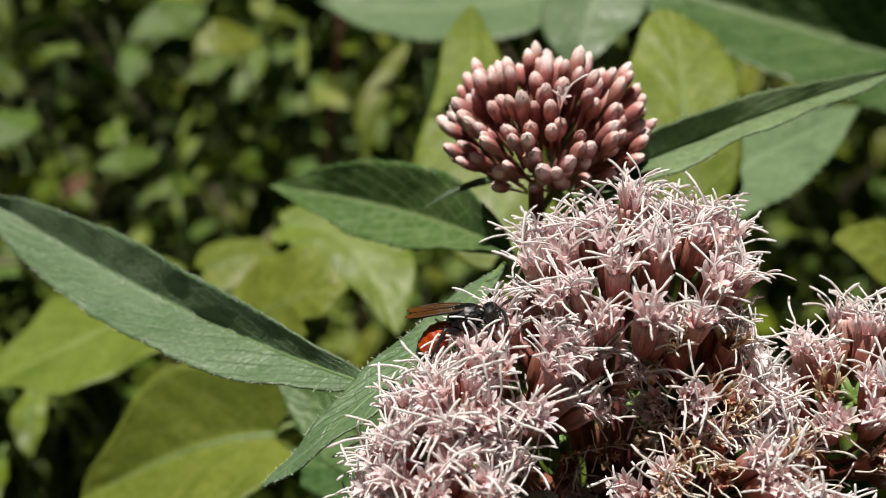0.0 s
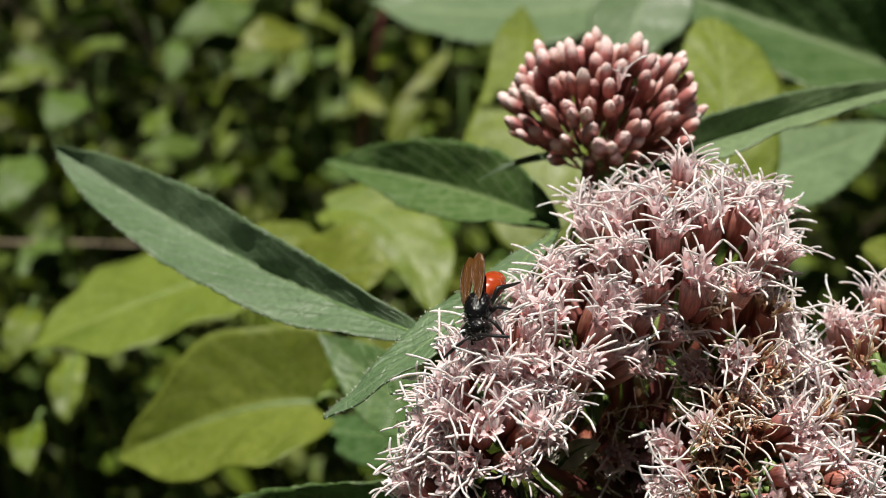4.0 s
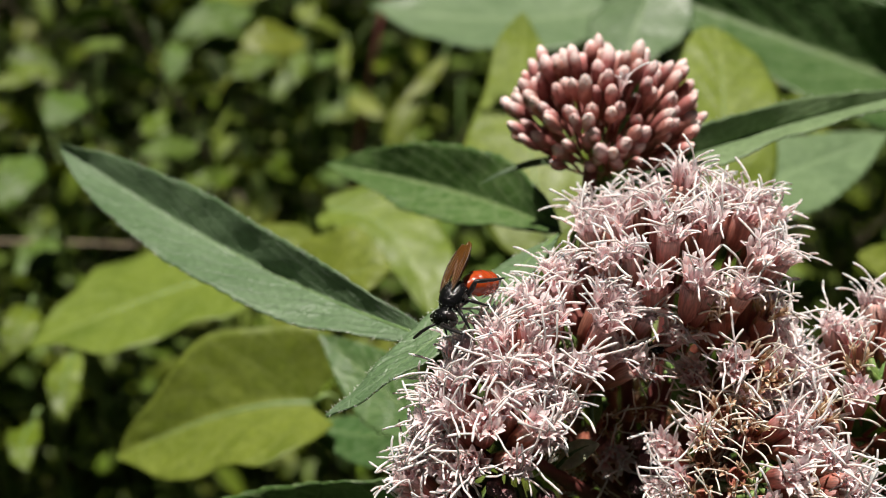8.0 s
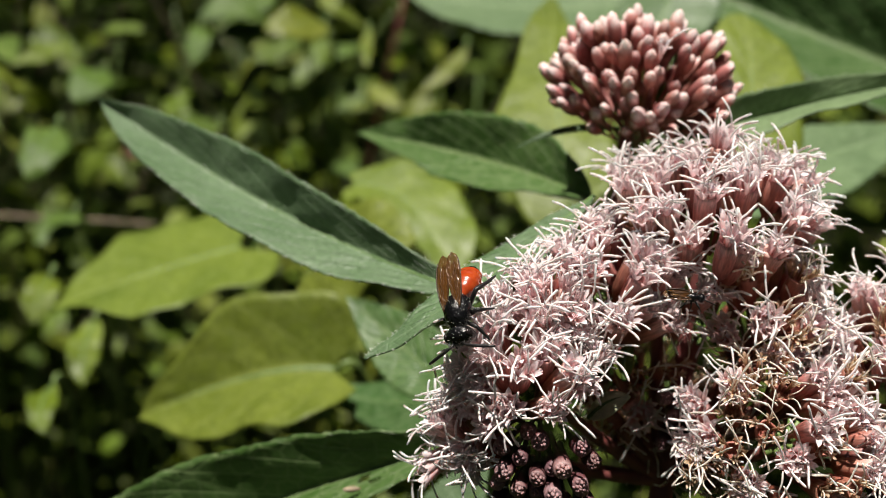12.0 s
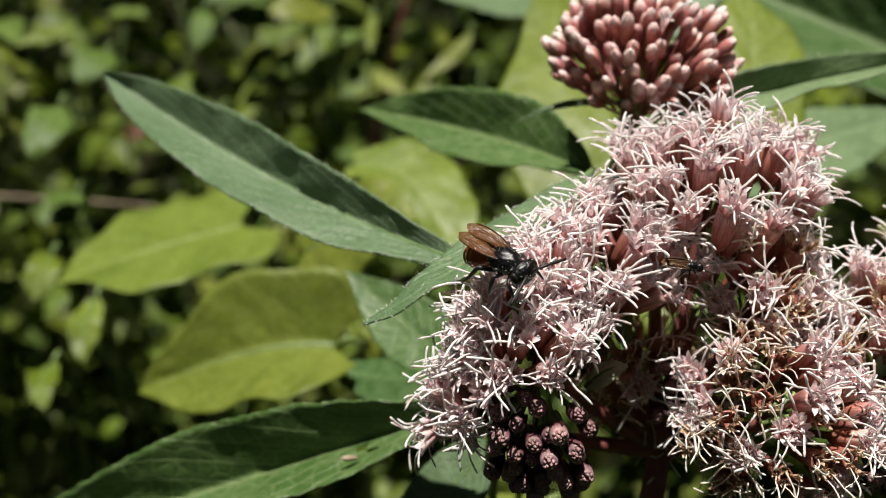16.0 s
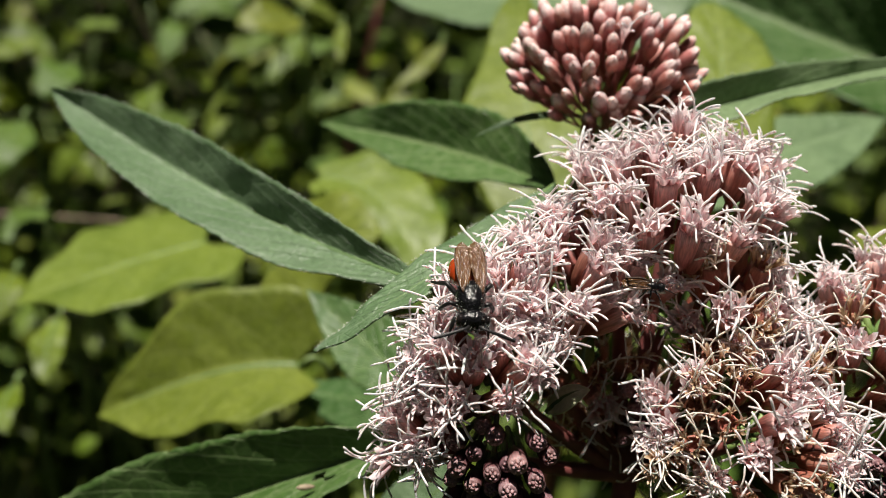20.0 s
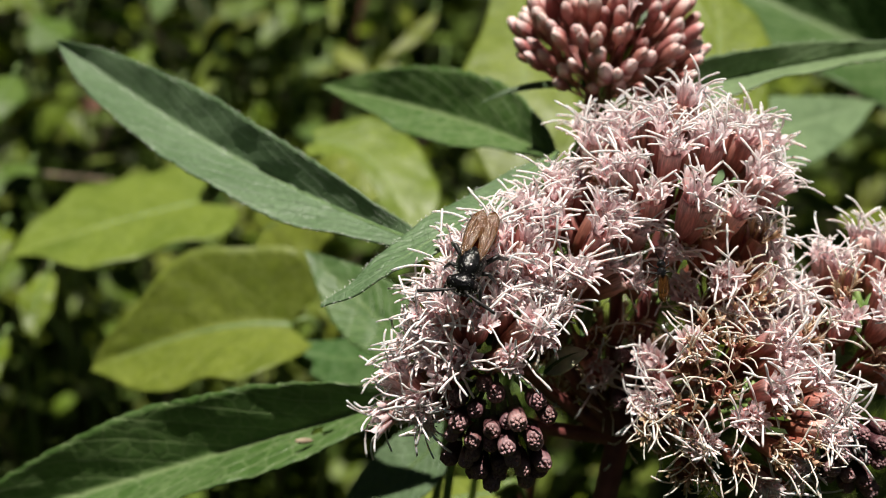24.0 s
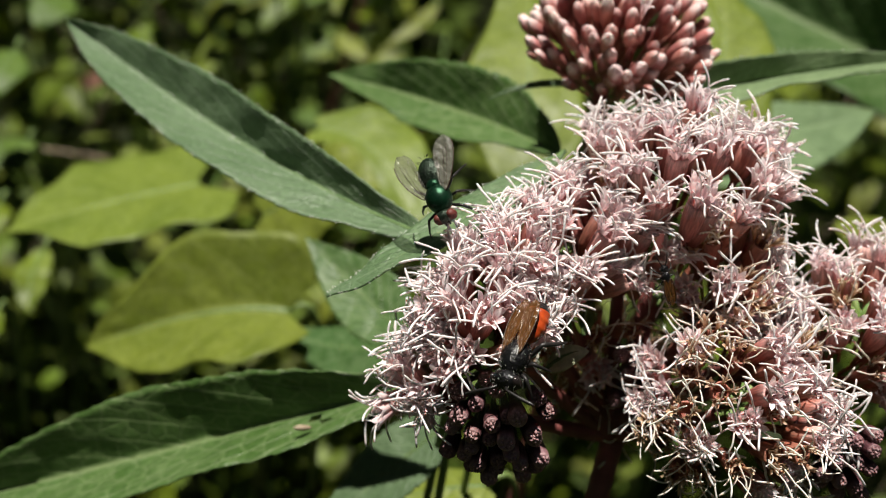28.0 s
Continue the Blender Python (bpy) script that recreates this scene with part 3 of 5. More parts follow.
make_leaf("hemp_leaf", (0.0161, 0.1306, 0.9961), (0.0355, 0.1387, 1.0018), (0.0645, 0.1503, 1.0077),
          (-0.0022, -0.0008, 0.0037), (-0.0005, -0.0066, -0.0000), M_HEMP, M_HEMP_UNDER, "narrow arching green leaf beside the bud head",
          shape=(0.7, 1.1), teeth=24, tooth=0.06, relief=0.05, wave=0.4, seed=4, fringe=160)
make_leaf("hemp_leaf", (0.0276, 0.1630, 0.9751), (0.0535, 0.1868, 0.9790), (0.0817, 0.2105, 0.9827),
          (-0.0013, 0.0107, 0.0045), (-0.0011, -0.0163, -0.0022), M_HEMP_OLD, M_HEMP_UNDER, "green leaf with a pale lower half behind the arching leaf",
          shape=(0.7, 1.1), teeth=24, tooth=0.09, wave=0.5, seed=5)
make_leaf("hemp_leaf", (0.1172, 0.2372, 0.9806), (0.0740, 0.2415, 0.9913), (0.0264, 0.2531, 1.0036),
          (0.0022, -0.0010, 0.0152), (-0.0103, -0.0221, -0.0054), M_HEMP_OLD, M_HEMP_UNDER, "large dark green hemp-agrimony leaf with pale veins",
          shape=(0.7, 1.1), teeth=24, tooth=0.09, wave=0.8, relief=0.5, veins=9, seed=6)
make_leaf("hemp_leaf", (0.0369, 0.2480, 1.0067), (0.0305, 0.2324, 0.9961), (0.0267, 0.2177, 0.9876),
          (-0.0089, 0.0083, -0.0009), (0.0102, -0.0047, -0.0009), M_PALE, M_HEMP_UNDER, "pale green hemp-agrimony leaf hanging behind the buds",
          shape=(0.7, 1.1), teeth=24, tooth=0.09, wave=0.8, seed=7)
make_leaf("hemp_leaf", (0.0318, 0.2812, 0.9905), (0.0023, 0.2841, 0.9848), (-0.0338, 0.2997, 0.9828),
          (-0.0014, 0.0204, 0.0082), (0.0026, -0.0184, -0.0039), M_PALE, M_HEMP_UNDER, "pale toothed leaf hanging above the dark undergrowth",
          shape=(0.7, 1.1), teeth=24, tooth=0.09, wave=0.8, seed=8)
make_leaf("bindweed_leaf", (0.0396, 0.1705, 0.9796), (0.0414, 0.1870, 0.9920), (0.0420, 0.2068, 1.0023),
          (-0.0096, -0.0023, -0.0002), (0.0104, 0.0024, 0.0002), M_LIME, M_LIME, "lime green heart-shaped leaf behind the bud head",
          shape=(0.35, 0.45), lobe=0.25, veins=6, relief=0.25, sway=0.05, wave=0.6, seed=9)
make_leaf("bindweed_leaf", (0.0112, 0.1741, 0.9689), (0.0069, 0.1973, 0.9834), (0.0060, 0.2355, 0.9966),
          (-0.0120, -0.0009, -0.0019), (0.0114, -0.0004, -0.0009), M_LIME, M_LIME, "tall lime green leaf behind the bud stalk",
          shape=(0.32, 0.8), lobe=0.25, veins=6, relief=0.25, sway=0.09, wave=0.8, seed=10)
make_leaf("bindweed_leaf", (-0.0581, 0.2165, 0.9369), (-0.0758, 0.2069, 0.9327), (-0.0950, 0.1973, 0.9261),
          (-0.0130, 0.0214, -0.0007), (0.0114, -0.0207, 0.0025), M_LIME, M_LIME, "lime green heart-shaped leaf under the folded leaf",
          shape=(0.32, 0.8), lobe=0.25, veins=6, relief=0.25, sway=0.09, wave=1.0, seed=11, stalk=False)
make_leaf("bindweed_leaf", (-0.0291, 0.1648, 0.9372), (-0.0456, 0.1660, 0.9328), (-0.0673, 0.1687, 0.9196),
          (-0.0028, 0.0056, 0.0144), (0.0098, -0.0198, 0.0025), M_LIME, M_LIME, "lime green heart-shaped leaf lit on one half",
          shape=(0.32, 0.8), lobe=0.25, veins=6, relief=0.25, sway=0.09, wave=0.6, seed=12, rib=0.7)
make_leaf("bindweed_leaf", (-0.0393, 0.1881, 0.9446), (-0.0273, 0.1828, 0.9546), (-0.0170, 0.1781, 0.9587),
          (-0.0032, 0.0112, 0.0051), (0.0048, -0.0091, -0.0054), M_LIME, M_LIME, "small pointed lime green leaf",
          shape=(0.32, 0.8), lobe=0.25, veins=6, relief=0.25, sway=0.09, wave=0.6, seed=13, stalk=False)
make_leaf("bindweed_leaf", (-0.0331, 0.2123, 0.9563), (-0.0185, 0.2040, 0.9550), (-0.0089, 0.1850, 0.9451),
          (0.0124, 0.0047, 0.0029), (-0.0062, -0.0064, -0.0019), M_LIME, M_LIME, "drooping lime green leaf with a wavy edge",
          shape=(0.32, 0.8), lobe=0.25, veins=6, relief=0.25, sway=0.09, wave=1.0, seed=14, stalk=False)
make_leaf("bindweed_leaf", (-0.0543, 0.2290, 0.9377), (-0.0441, 0.2301, 0.9400), (-0.0345, 0.2290, 0.9377),
          (-0.0012, 0.0085, 0.0018), (0.0009, -0.0072, -0.0035), M_YELLOW, M_YELLOW, "small yellow-green leaf in the shade",
          shape=(0.32, 0.8), lobe=0.25, veins=6, relief=0.25, sway=0.09, seed=15, stalk=False)
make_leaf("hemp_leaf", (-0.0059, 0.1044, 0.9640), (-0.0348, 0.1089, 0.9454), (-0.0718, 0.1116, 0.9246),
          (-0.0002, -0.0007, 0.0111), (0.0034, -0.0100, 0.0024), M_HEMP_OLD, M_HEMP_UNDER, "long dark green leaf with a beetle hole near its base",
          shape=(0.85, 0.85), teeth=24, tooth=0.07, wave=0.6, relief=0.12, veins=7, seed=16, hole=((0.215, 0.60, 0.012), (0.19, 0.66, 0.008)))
make_leaf("hemp_leaf", (0.0002, 0.1161, 0.9517), (-0.0078, 0.1142, 0.9421), (-0.0172, 0.1114, 0.9302),
          (-0.0031, 0.0043, 0.0015), (0.0024, -0.0049, -0.0008), M_HEMP, M_HEMP_UNDER, "grey-green leaf low under the flower head",
          shape=(0.7, 1.1), teeth=24, tooth=0.09, seed=17)
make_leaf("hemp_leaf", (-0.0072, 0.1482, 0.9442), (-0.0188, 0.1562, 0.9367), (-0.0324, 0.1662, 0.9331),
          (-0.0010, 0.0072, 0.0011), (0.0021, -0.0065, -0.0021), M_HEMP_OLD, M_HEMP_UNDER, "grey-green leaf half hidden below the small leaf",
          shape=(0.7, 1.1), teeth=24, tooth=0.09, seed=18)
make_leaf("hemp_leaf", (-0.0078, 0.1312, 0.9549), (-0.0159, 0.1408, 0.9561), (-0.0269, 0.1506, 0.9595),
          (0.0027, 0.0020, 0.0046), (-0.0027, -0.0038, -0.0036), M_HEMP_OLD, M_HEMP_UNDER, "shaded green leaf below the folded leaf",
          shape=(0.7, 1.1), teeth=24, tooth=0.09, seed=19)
make_leaf("bindweed_leaf", (0.0946, 0.1913, 0.9514), (0.0829, 0.1899, 0.9604), (0.0722, 0.1892, 0.9636),
          (0.0020, 0.0073, 0.0037), (-0.0030, -0.0071, -0.0035), M_LIME, M_LIME, "lime green leaf at the edge of the thicket",
          shape=(0.32, 0.8), lobe=0.25, veins=6, relief=0.25, sway=0.09, seed=20)
make_leaf("bract_leaf", (0.0117, 0.1354, 0.9972), (0.0039, 0.1340, 0.9967), (-0.0030, 0.1326, 0.9935),
          (0.0000, 0.0002, 0.0005), (0.0000, -0.0002, -0.0005), M_HEMP, M_HEMP_UNDER, "thin dark bract leaf curling away from the bud stalk",
          shape=(0.5, 0.9), veins=4, relief=0.05, rib=0.2, nu=30, nv=4, seed=22, stalk=False)
make_leaf("bract_leaf", (0.0133, 0.1358, 0.9957), (0.0160, 0.1362, 0.9943), (0.0194, 0.1363, 0.9921),
          (0.0003, 0.0002, 0.0005), (-0.0003, -0.0002, -0.0005), M_HEMP, M_HEMP_UNDER, "short bract leaf on the far side of the bud stalk",
          shape=(0.5, 0.9), veins=4, relief=0.05, rib=0.2, nu=30, nv=4, seed=23, stalk=False)
make_leaf("bract_leaf", (0.0076, 0.0933, 0.9754), (0.0094, 0.0932, 0.9778), (0.0118, 0.0935, 0.9786),
          (-0.0002, 0.0013, 0.0006), (0.0004, -0.0014, -0.0007), M_CREAM, M_CREAM, "pale cream young leaf tucked among the florets",
          shape=(0.6, 0.9), veins=4, relief=0.1, nu=20, nv=6, seed=24, stalk=False)
make_leaf("bract_leaf", (0.0114, 0.0969, 0.9788), (0.0111, 0.0979, 0.9811), (0.0123, 0.0995, 0.9825),
          (-0.0011, -0.0000, -0.0001), (0.0013, 0.0000, 0.0000), M_LIME, M_LIME, "small bright green leaf between the florets",
          shape=(0.6, 0.9), veins=4, relief=0.1, nu=20, nv=6, seed=25, stalk=False)
make_leaf("bindweed_leaf", (0.0084, 0.1265, 0.9342), (-0.0001, 0.1258, 0.9319), (-0.0083, 0.1243, 0.9280),
          (-0.0002, 0.0054, -0.0002), (0.0013, -0.0058, -0.0006), M_LIME, M_LIME, "yellowish leaf under the flower head",
          shape=(0.32, 0.8), lobe=0.25, veins=6, relief=0.25, sway=0.09, seed=21)

# leaves that stand out of the undergrowth: foot, middle, tip, half width
STANDING = (
    ((-0.0933, 0.4348, 0.9512), (-0.1054, 0.4227, 0.9486), (-0.1178, 0.4138, 0.9432), (-0.0058, 0.0050, 0.0044), M_GREY, "broad grey-green leaf in the shade of the thicket"),
    ((-0.0945, 0.4402, 0.9385), (-0.1037, 0.4288, 0.9376), (-0.1145, 0.4216, 0.9360), (-0.0042, 0.0041, 0.0034), M_GREY, "broad grey-green leaf in the shade of the thicket"),
    ((-0.0664, 0.3914, 0.9514), (-0.0749, 0.3809, 0.9523), (-0.0845, 0.3735, 0.9505), (-0.0056, 0.0055, 0.0045), M_YELLOW, "round yellow-green leaf in the undergrowth"),
    ((-0.0758, 0.3981, 0.9418), (-0.0821, 0.3865, 0.9402), (-0.0899, 0.3788, 0.9375), (-0.0040, 0.0024, 0.0021), M_GREY, "small pale green leaf of the undergrowth"),
    ((-0.1316, 0.3422, 0.9391), (-0.1325, 0.3307, 0.9377), (-0.1344, 0.3220, 0.9328), (-0.0066, 0.0003, 0.0017), M_GREY, "pale grey-green leaf of the undergrowth"),
    ((-0.0964, 0.3559, 0.9202), (-0.1035, 0.3454, 0.9212), (-0.1121, 0.3388, 0.9209), (-0.0033, 0.0032, 0.0025), M_GREY, "pale grey-green leaf of the undergrowth"),
    ((-0.1128, 0.3979, 0.9166), (-0.1175, 0.3867, 0.9160), (-0.1229, 0.3793, 0.9140), (-0.0048, 0.0023, 0.0023), M_SHADE, "mottled green leaf of the undergrowth"),
    ((-0.1257, 0.4478, 0.9313), (-0.1239, 0.4352, 0.9274), (-0.1241, 0.4257, 0.9205), (-0.0051, -0.0006, 0.0005), M_GREY, "small pale green leaf of the undergrowth"),
    ((-0.0498, 0.3911, 0.9504), (-0.0487, 0.3784, 0.9463), (-0.0472, 0.3698, 0.9415), (-0.0022, -0.0003, -0.0000), M_YELLOW, "narrow yellow shoot leaf"),
    ((-0.0139, 0.4101, 0.9437), (-0.0205, 0.3959, 0.9361), (-0.0321, 0.3856, 0.9275), (-0.0025, 0.0012, 0.0009), M_YELLOW, "narrow yellow-green leaf in the dark gap"),
    ((-0.1302, 0.2962, 0.9335), (-0.1300, 0.2838, 0.9302), (-0.1311, 0.2747, 0.9242), (-0.0063, -0.0003, 0.0013), M_GREY, "pale grey-green leaf of the undergrowth"),
    ((-0.1657, 0.4037, 0.9306), (-0.1721, 0.3917, 0.9280), (-0.1820, 0.3839, 0.9252), (-0.0027, 0.0017, 0.0018), M_SHADE, "narrow olive leaf of the undergrowth"),
    ((-0.0697, 0.4287, 0.9369), (-0.0742, 0.4143, 0.9289), (-0.0793, 0.4049, 0.9222), (-0.0042, 0.0010, 0.0011), M_SHADE, "mottled green leaf of the undergrowth"),
    ((-0.0880, 0.3707, 0.9039), (-0.0959, 0.3599, 0.9041), (-0.1041, 0.3520, 0.9012), (-0.0036, 0.0028, 0.0022), M_SHADE, "mottled green leaf of the undergrowth"),
    ((-0.1291, 0.3046, 0.9028), (-0.1304, 0.2934, 0.9020), (-0.1346, 0.2858, 0.8996), (-0.0051, 0.0012, 0.0018), M_GREY, "pale grey-green leaf of the undergrowth"),
    ((-0.1201, 0.2607, 0.9020), (-0.1191, 0.2494, 0.9010), (-0.1178, 0.2412, 0.8971), (-0.0048, -0.0007, 0.0007), M_SHADE, "mottled green leaf of the undergrowth"),
    ((-0.1004, 0.2388, 0.9013), (-0.0994, 0.2267, 0.8985), (-0.0963, 0.2183, 0.8942), (-0.0041, -0.0009, 0.0003), M_SHADE, "mottled green leaf of the undergrowth"),
    ((-0.1060, 0.2231, 0.8904), (-0.1048, 0.2124, 0.8909), (-0.1008, 0.2048, 0.8884), (-0.0036, -0.0010, 0.0002), M_SHADE, "mottled green leaf of the undergrowth"),
)
for k, (a, b, c, half, mat, label) in enumerate(STANDING):
    make_leaf("undergrowth_leaf", a, b, c, half, tuple(-v for v in half), mat, mat, label, shape=(0.5, 0.8), veins=6, relief=0.3, wave=0.8, sway=0.06, rib=0.4,
              nu=26, nv=5, seed=60 + k)

speck = thing("leaf_debris", (-0.0194, 0.1018, 0.9562), "small tan husk lying on the dark leaf", "debris")
bm = bmesh.new()
add_lathe(bm, [(0.12 * MM, -1.1 * MM), (0.34 * MM, -0.6 * MM), (0.42 * MM, 0.1 * MM), (0.28 * MM, 0.8 * MM), (0.08 * MM, 1.2 * MM)], 9, 0.08, 3)
husk = part("husk", bm, M_TWIG, speck)
husk.rotation_euler = (0.2, 1.5, 0.4)
twig = thing("dry_twig", (-0.2223, 0.3796, 0.8630), "thin pale dry twig lying across the undergrowth", "twig")
bm = bmesh.new()
at = curve_through((0, 0, 0), (0.0579, -0.0032, 0.0057), (0.0989, -0.0072, 0.0092))
add_tube(bm, [at(k / 14) for k in range(15)], [1.0 * MM - 0.03 * MM * k + 0.1 * MM * math.sin(k * 2.1) for k in range(15)], 8)
part("shoot", bm, M_TWIG, twig)
red = thing("withered_leaf", (-0.1292, 0.3537, 0.9046), "small withered red-brown leaf in the undergrowth", "leaf")
red_blade = link_mesh("blade", small_leaf_mesh("blade", 0.012, 0.006, M_WITHER, 5), red)
red_blade.rotation_euler = (0.6, -0.5, 0.8)

# ---- the flower heads ----
def scaled_lathe(bm, profile, bracts, sides=22, thick=0.11):
    """A turned form whose skin is stepped by overlapping bracts: (angle, half width, foot, tip) each, z in mm."""
    def skin(a, z):
        best = 0.0
        for tier, (a0, half, z0, z1) in enumerate(bracts):
            s = (z - z0) / (z1 - z0)
            if not 0 <= s <= 1:
                continue
            taper = 1.0 if s < 0.55 else max(0.0, 1 - ((s - 0.55) / 0.45) ** 1.7)
            d = abs((a - a0 + math.pi) % (2 * math.pi) - math.pi)
            if d < half * taper:
                best = max(best, thick * (1.25 - 0.6 * d / half))
        return best
    rings = []
    for r, z in profile:
        rings.append([bm.verts.new(((r + skin(a, z) * min(1, r * 3)) * MM * math.cos(a), (r + skin(a, z) * min(1, r * 3)) * MM * math.sin(a), z * MM))
                      for a in (2 * math.pi * k / sides for k in range(sides))])
    for ra, rb in zip(rings, rings[1:]):
        for k in range(sides):
            bm.faces.new((ra[k], ra[(k + 1) % sides], rb[(k + 1) % sides], rb[k]))
    bm.faces.new(list(reversed(rings[0])))
    bm.faces.new(rings[-1])


def profile_of(points, steps):
    """Evenly spaced (radius, z) pairs along a bent line of such pairs."""
    out = []
    for k in range(steps + 1):
        z = points[0][1] + (points[-1][1] - points[0][1]) * k / steps
        for (r0, z0), (r1, z1) in zip(points, points[1:]):
            if z0 <= z <= z1 + 1e-9:
                s = (z - z0) / (z1 - z0)
                out.append((r0 + (r1 - r0) * s, z))
                break
    return out


def cup_mesh(seed, length=5.6):
    """A narrow cup of overlapping bracts on its own short stalk."""
    rnd = random.Random(seed)
    bm = bmesh.new()
    bracts = []
    for tier, (z0, ln, count) in enumerate(((-0.1, 2.2, 4), (0.5, length * 0.7, 5), (0.9, length + 0.3, 5))):
        for k in range(count):
            bracts.append((2 * math.pi * (k + 0.5 * tier) / count + rnd.uniform(-0.15, 0.15), math.pi / count * 0.9, z0, z0 + ln * rnd.uniform(0.85, 1.05)))
    outer = [(0.24, -5.0), (0.3, -0.6), (0.6, 0.0), (0.9, 1.0), (1.08, 2.4), (1.22, length)]
    prof = [(0.24, -5.0), (0.27, -2.5)] + profile_of(outer[1:], 15) + [(0.95, length + 0.05), (0.8, length - 0.8)]
    scaled_lathe(bm, prof, bracts, 24, 0.13)
    return bm


def corolla_mesh(seed):
    """A funnel with five small pointed lobes that flare and curl back."""
    rnd = random.Random(seed)
    bm = bmesh.new()
    rings = []
    for r, z in ((0.20, 0), (0.24, 1.1), (0.36, 1.9), (0.54, 2.55), (0.60, 2.9)):
        rings.append([bm.verts.new((r * MM * math.cos(a), r * MM * math.sin(a), z * MM)) for a in (math.pi * k / 5 for k in range(10))])
    for ra, rb in zip(rings, rings[1:]):
        for k in range(10):
            bm.faces.new((ra[k], ra[(k + 1) % 10], rb[(k + 1) % 10], rb[k]))
    mouth = rings[-1]
    for k in range(5):
        a = 2 * math.pi * k / 5 + math.pi / 5
        out, up = rnd.uniform(0.85, 1.15), rnd.uniform(-0.1, 0.25)

        def at(r, side, z):
            return bm.verts.new((MM * (r * math.cos(a) - side * math.sin(a)), MM * (r * math.sin(a) + side * math.cos(a)), z * MM))
        i0, i1, i2 = mouth[2 * k], mouth[2 * k + 1], mouth[(2 * k + 2) % 10]
        l, c, r = at(0.82 * out, -0.26, 3.22 + up), at(0.86 * out, 0, 3.16 + up), at(0.82 * out, 0.26, 3.22 + up)
        tip = at(1.18 * out, rnd.uniform(-0.08, 0.08), 3.34 + up * 1.3)
        bm.faces.new((i0, i1, c, l))
        bm.faces.new((i1, i2, r, c))
        bm.faces.new((l, c, tip))
        bm.faces.new((c, r, tip))
    return bm


def style_mesh(seed):
    """A forked style: two long, club-tipped, crooked arms."""
    rnd = random.Random(seed)
    bm = bmesh.new()
    for arm in (0, 1):
        a = arm * math.pi + rnd.uniform(-0.5, 0.5)
        length = rnd.uniform(3.2, 5.6) * MM
        pos, d = Vector((0.12 * MM * math.cos(a), 0.12 * MM * math.sin(a), 0)), Vector((0.25 * math.cos(a), 0.25 * math.sin(a), 1)).normalized()
        bend = Vector((math.cos(a), math.sin(a), rnd.uniform(-0.35, 0.1)))
        twist = Vector((-math.sin(a), math.cos(a), 0)) * rnd.uniform(-0.5, 0.5)
        pts, steps = [pos.copy()], 10
        kink, kink2 = rnd.randint(2, 5), rnd.randint(5, 8)
        for i in range(steps):
            turn = 0.12 if i > 1 else 0.05
            d = (d + bend * turn * rnd.uniform(0.2, 2.6) + twist * 0.3).normalized()
            if i in (kink, kink2):
                d = (d + Vector((rnd.uniform(-1, 1), rnd.uniform(-1, 1), rnd.uniform(-0.8, 0.7))) * (0.5 if i == kink else 0.3)).normalized()
            pos = pos + d * length / steps
            pts.append(pos.copy())
        add_tube(bm, pts, [(0.104 + 0.042 * (i / steps) ** 2) * MM if i < steps else 0.095 * MM for i in range(steps + 1)], 6)
    return bm


def bud_mesh(seed, length=6.2, wide=1.0, stalk=6.0, step=0.07):
    """A closed bud on its stalk: clasping bracts round a spindle, and a blunt puckered tip."""
    rnd = random.Random(seed)
    bm = bmesh.new()
    shape = [(0.42, 0.0), (0.66, 0.12), (0.86, 0.30), (0.95, 0.46), (0.96, 0.60), (0.90, 0.72), (0.80, 0.83), (0.64, 0.91), (0.48, 0.97), (0.34, 1.0)]
    shape = [(r * wide, z * length) for r, z in shape]
    bracts = []
    for tier, (z0, ln, count) in enumerate(((0.1, 0.36, 3), (0.5, 0.62, 4), (0.8, 0.80, 5))):
        for k in range(count):
            bracts.append((2 * math.pi * (k + 0.5 * tier) / count + rnd.uniform(-0.25, 0.25), math.pi / count * 0.95, z0, z0 + ln * length * rnd.uniform(0.85, 1.08)))
    prof = [(0.24, -stalk), (0.26, -stalk * 0.5), (0.3, -0.5)] + profile_of(shape, 20) + [(0.2 * wide, length * 1.03), (0.08 * wide, length * 1.06)]
    scaled_lathe(bm, prof, bracts, 22, step)
    bm.verts.ensure_lookup_table()
    for v in bm.verts:                                  # five small teeth pucker the tip
        if v.co.z > length * 0.93 * MM:
            a = math.atan2(v.co.y, v.co.x)
            k = 1 + 0.28 * math.cos(5 * a + seed)
            v.co.x, v.co.y = v.co.x * k, v.co.y * k
    return bm


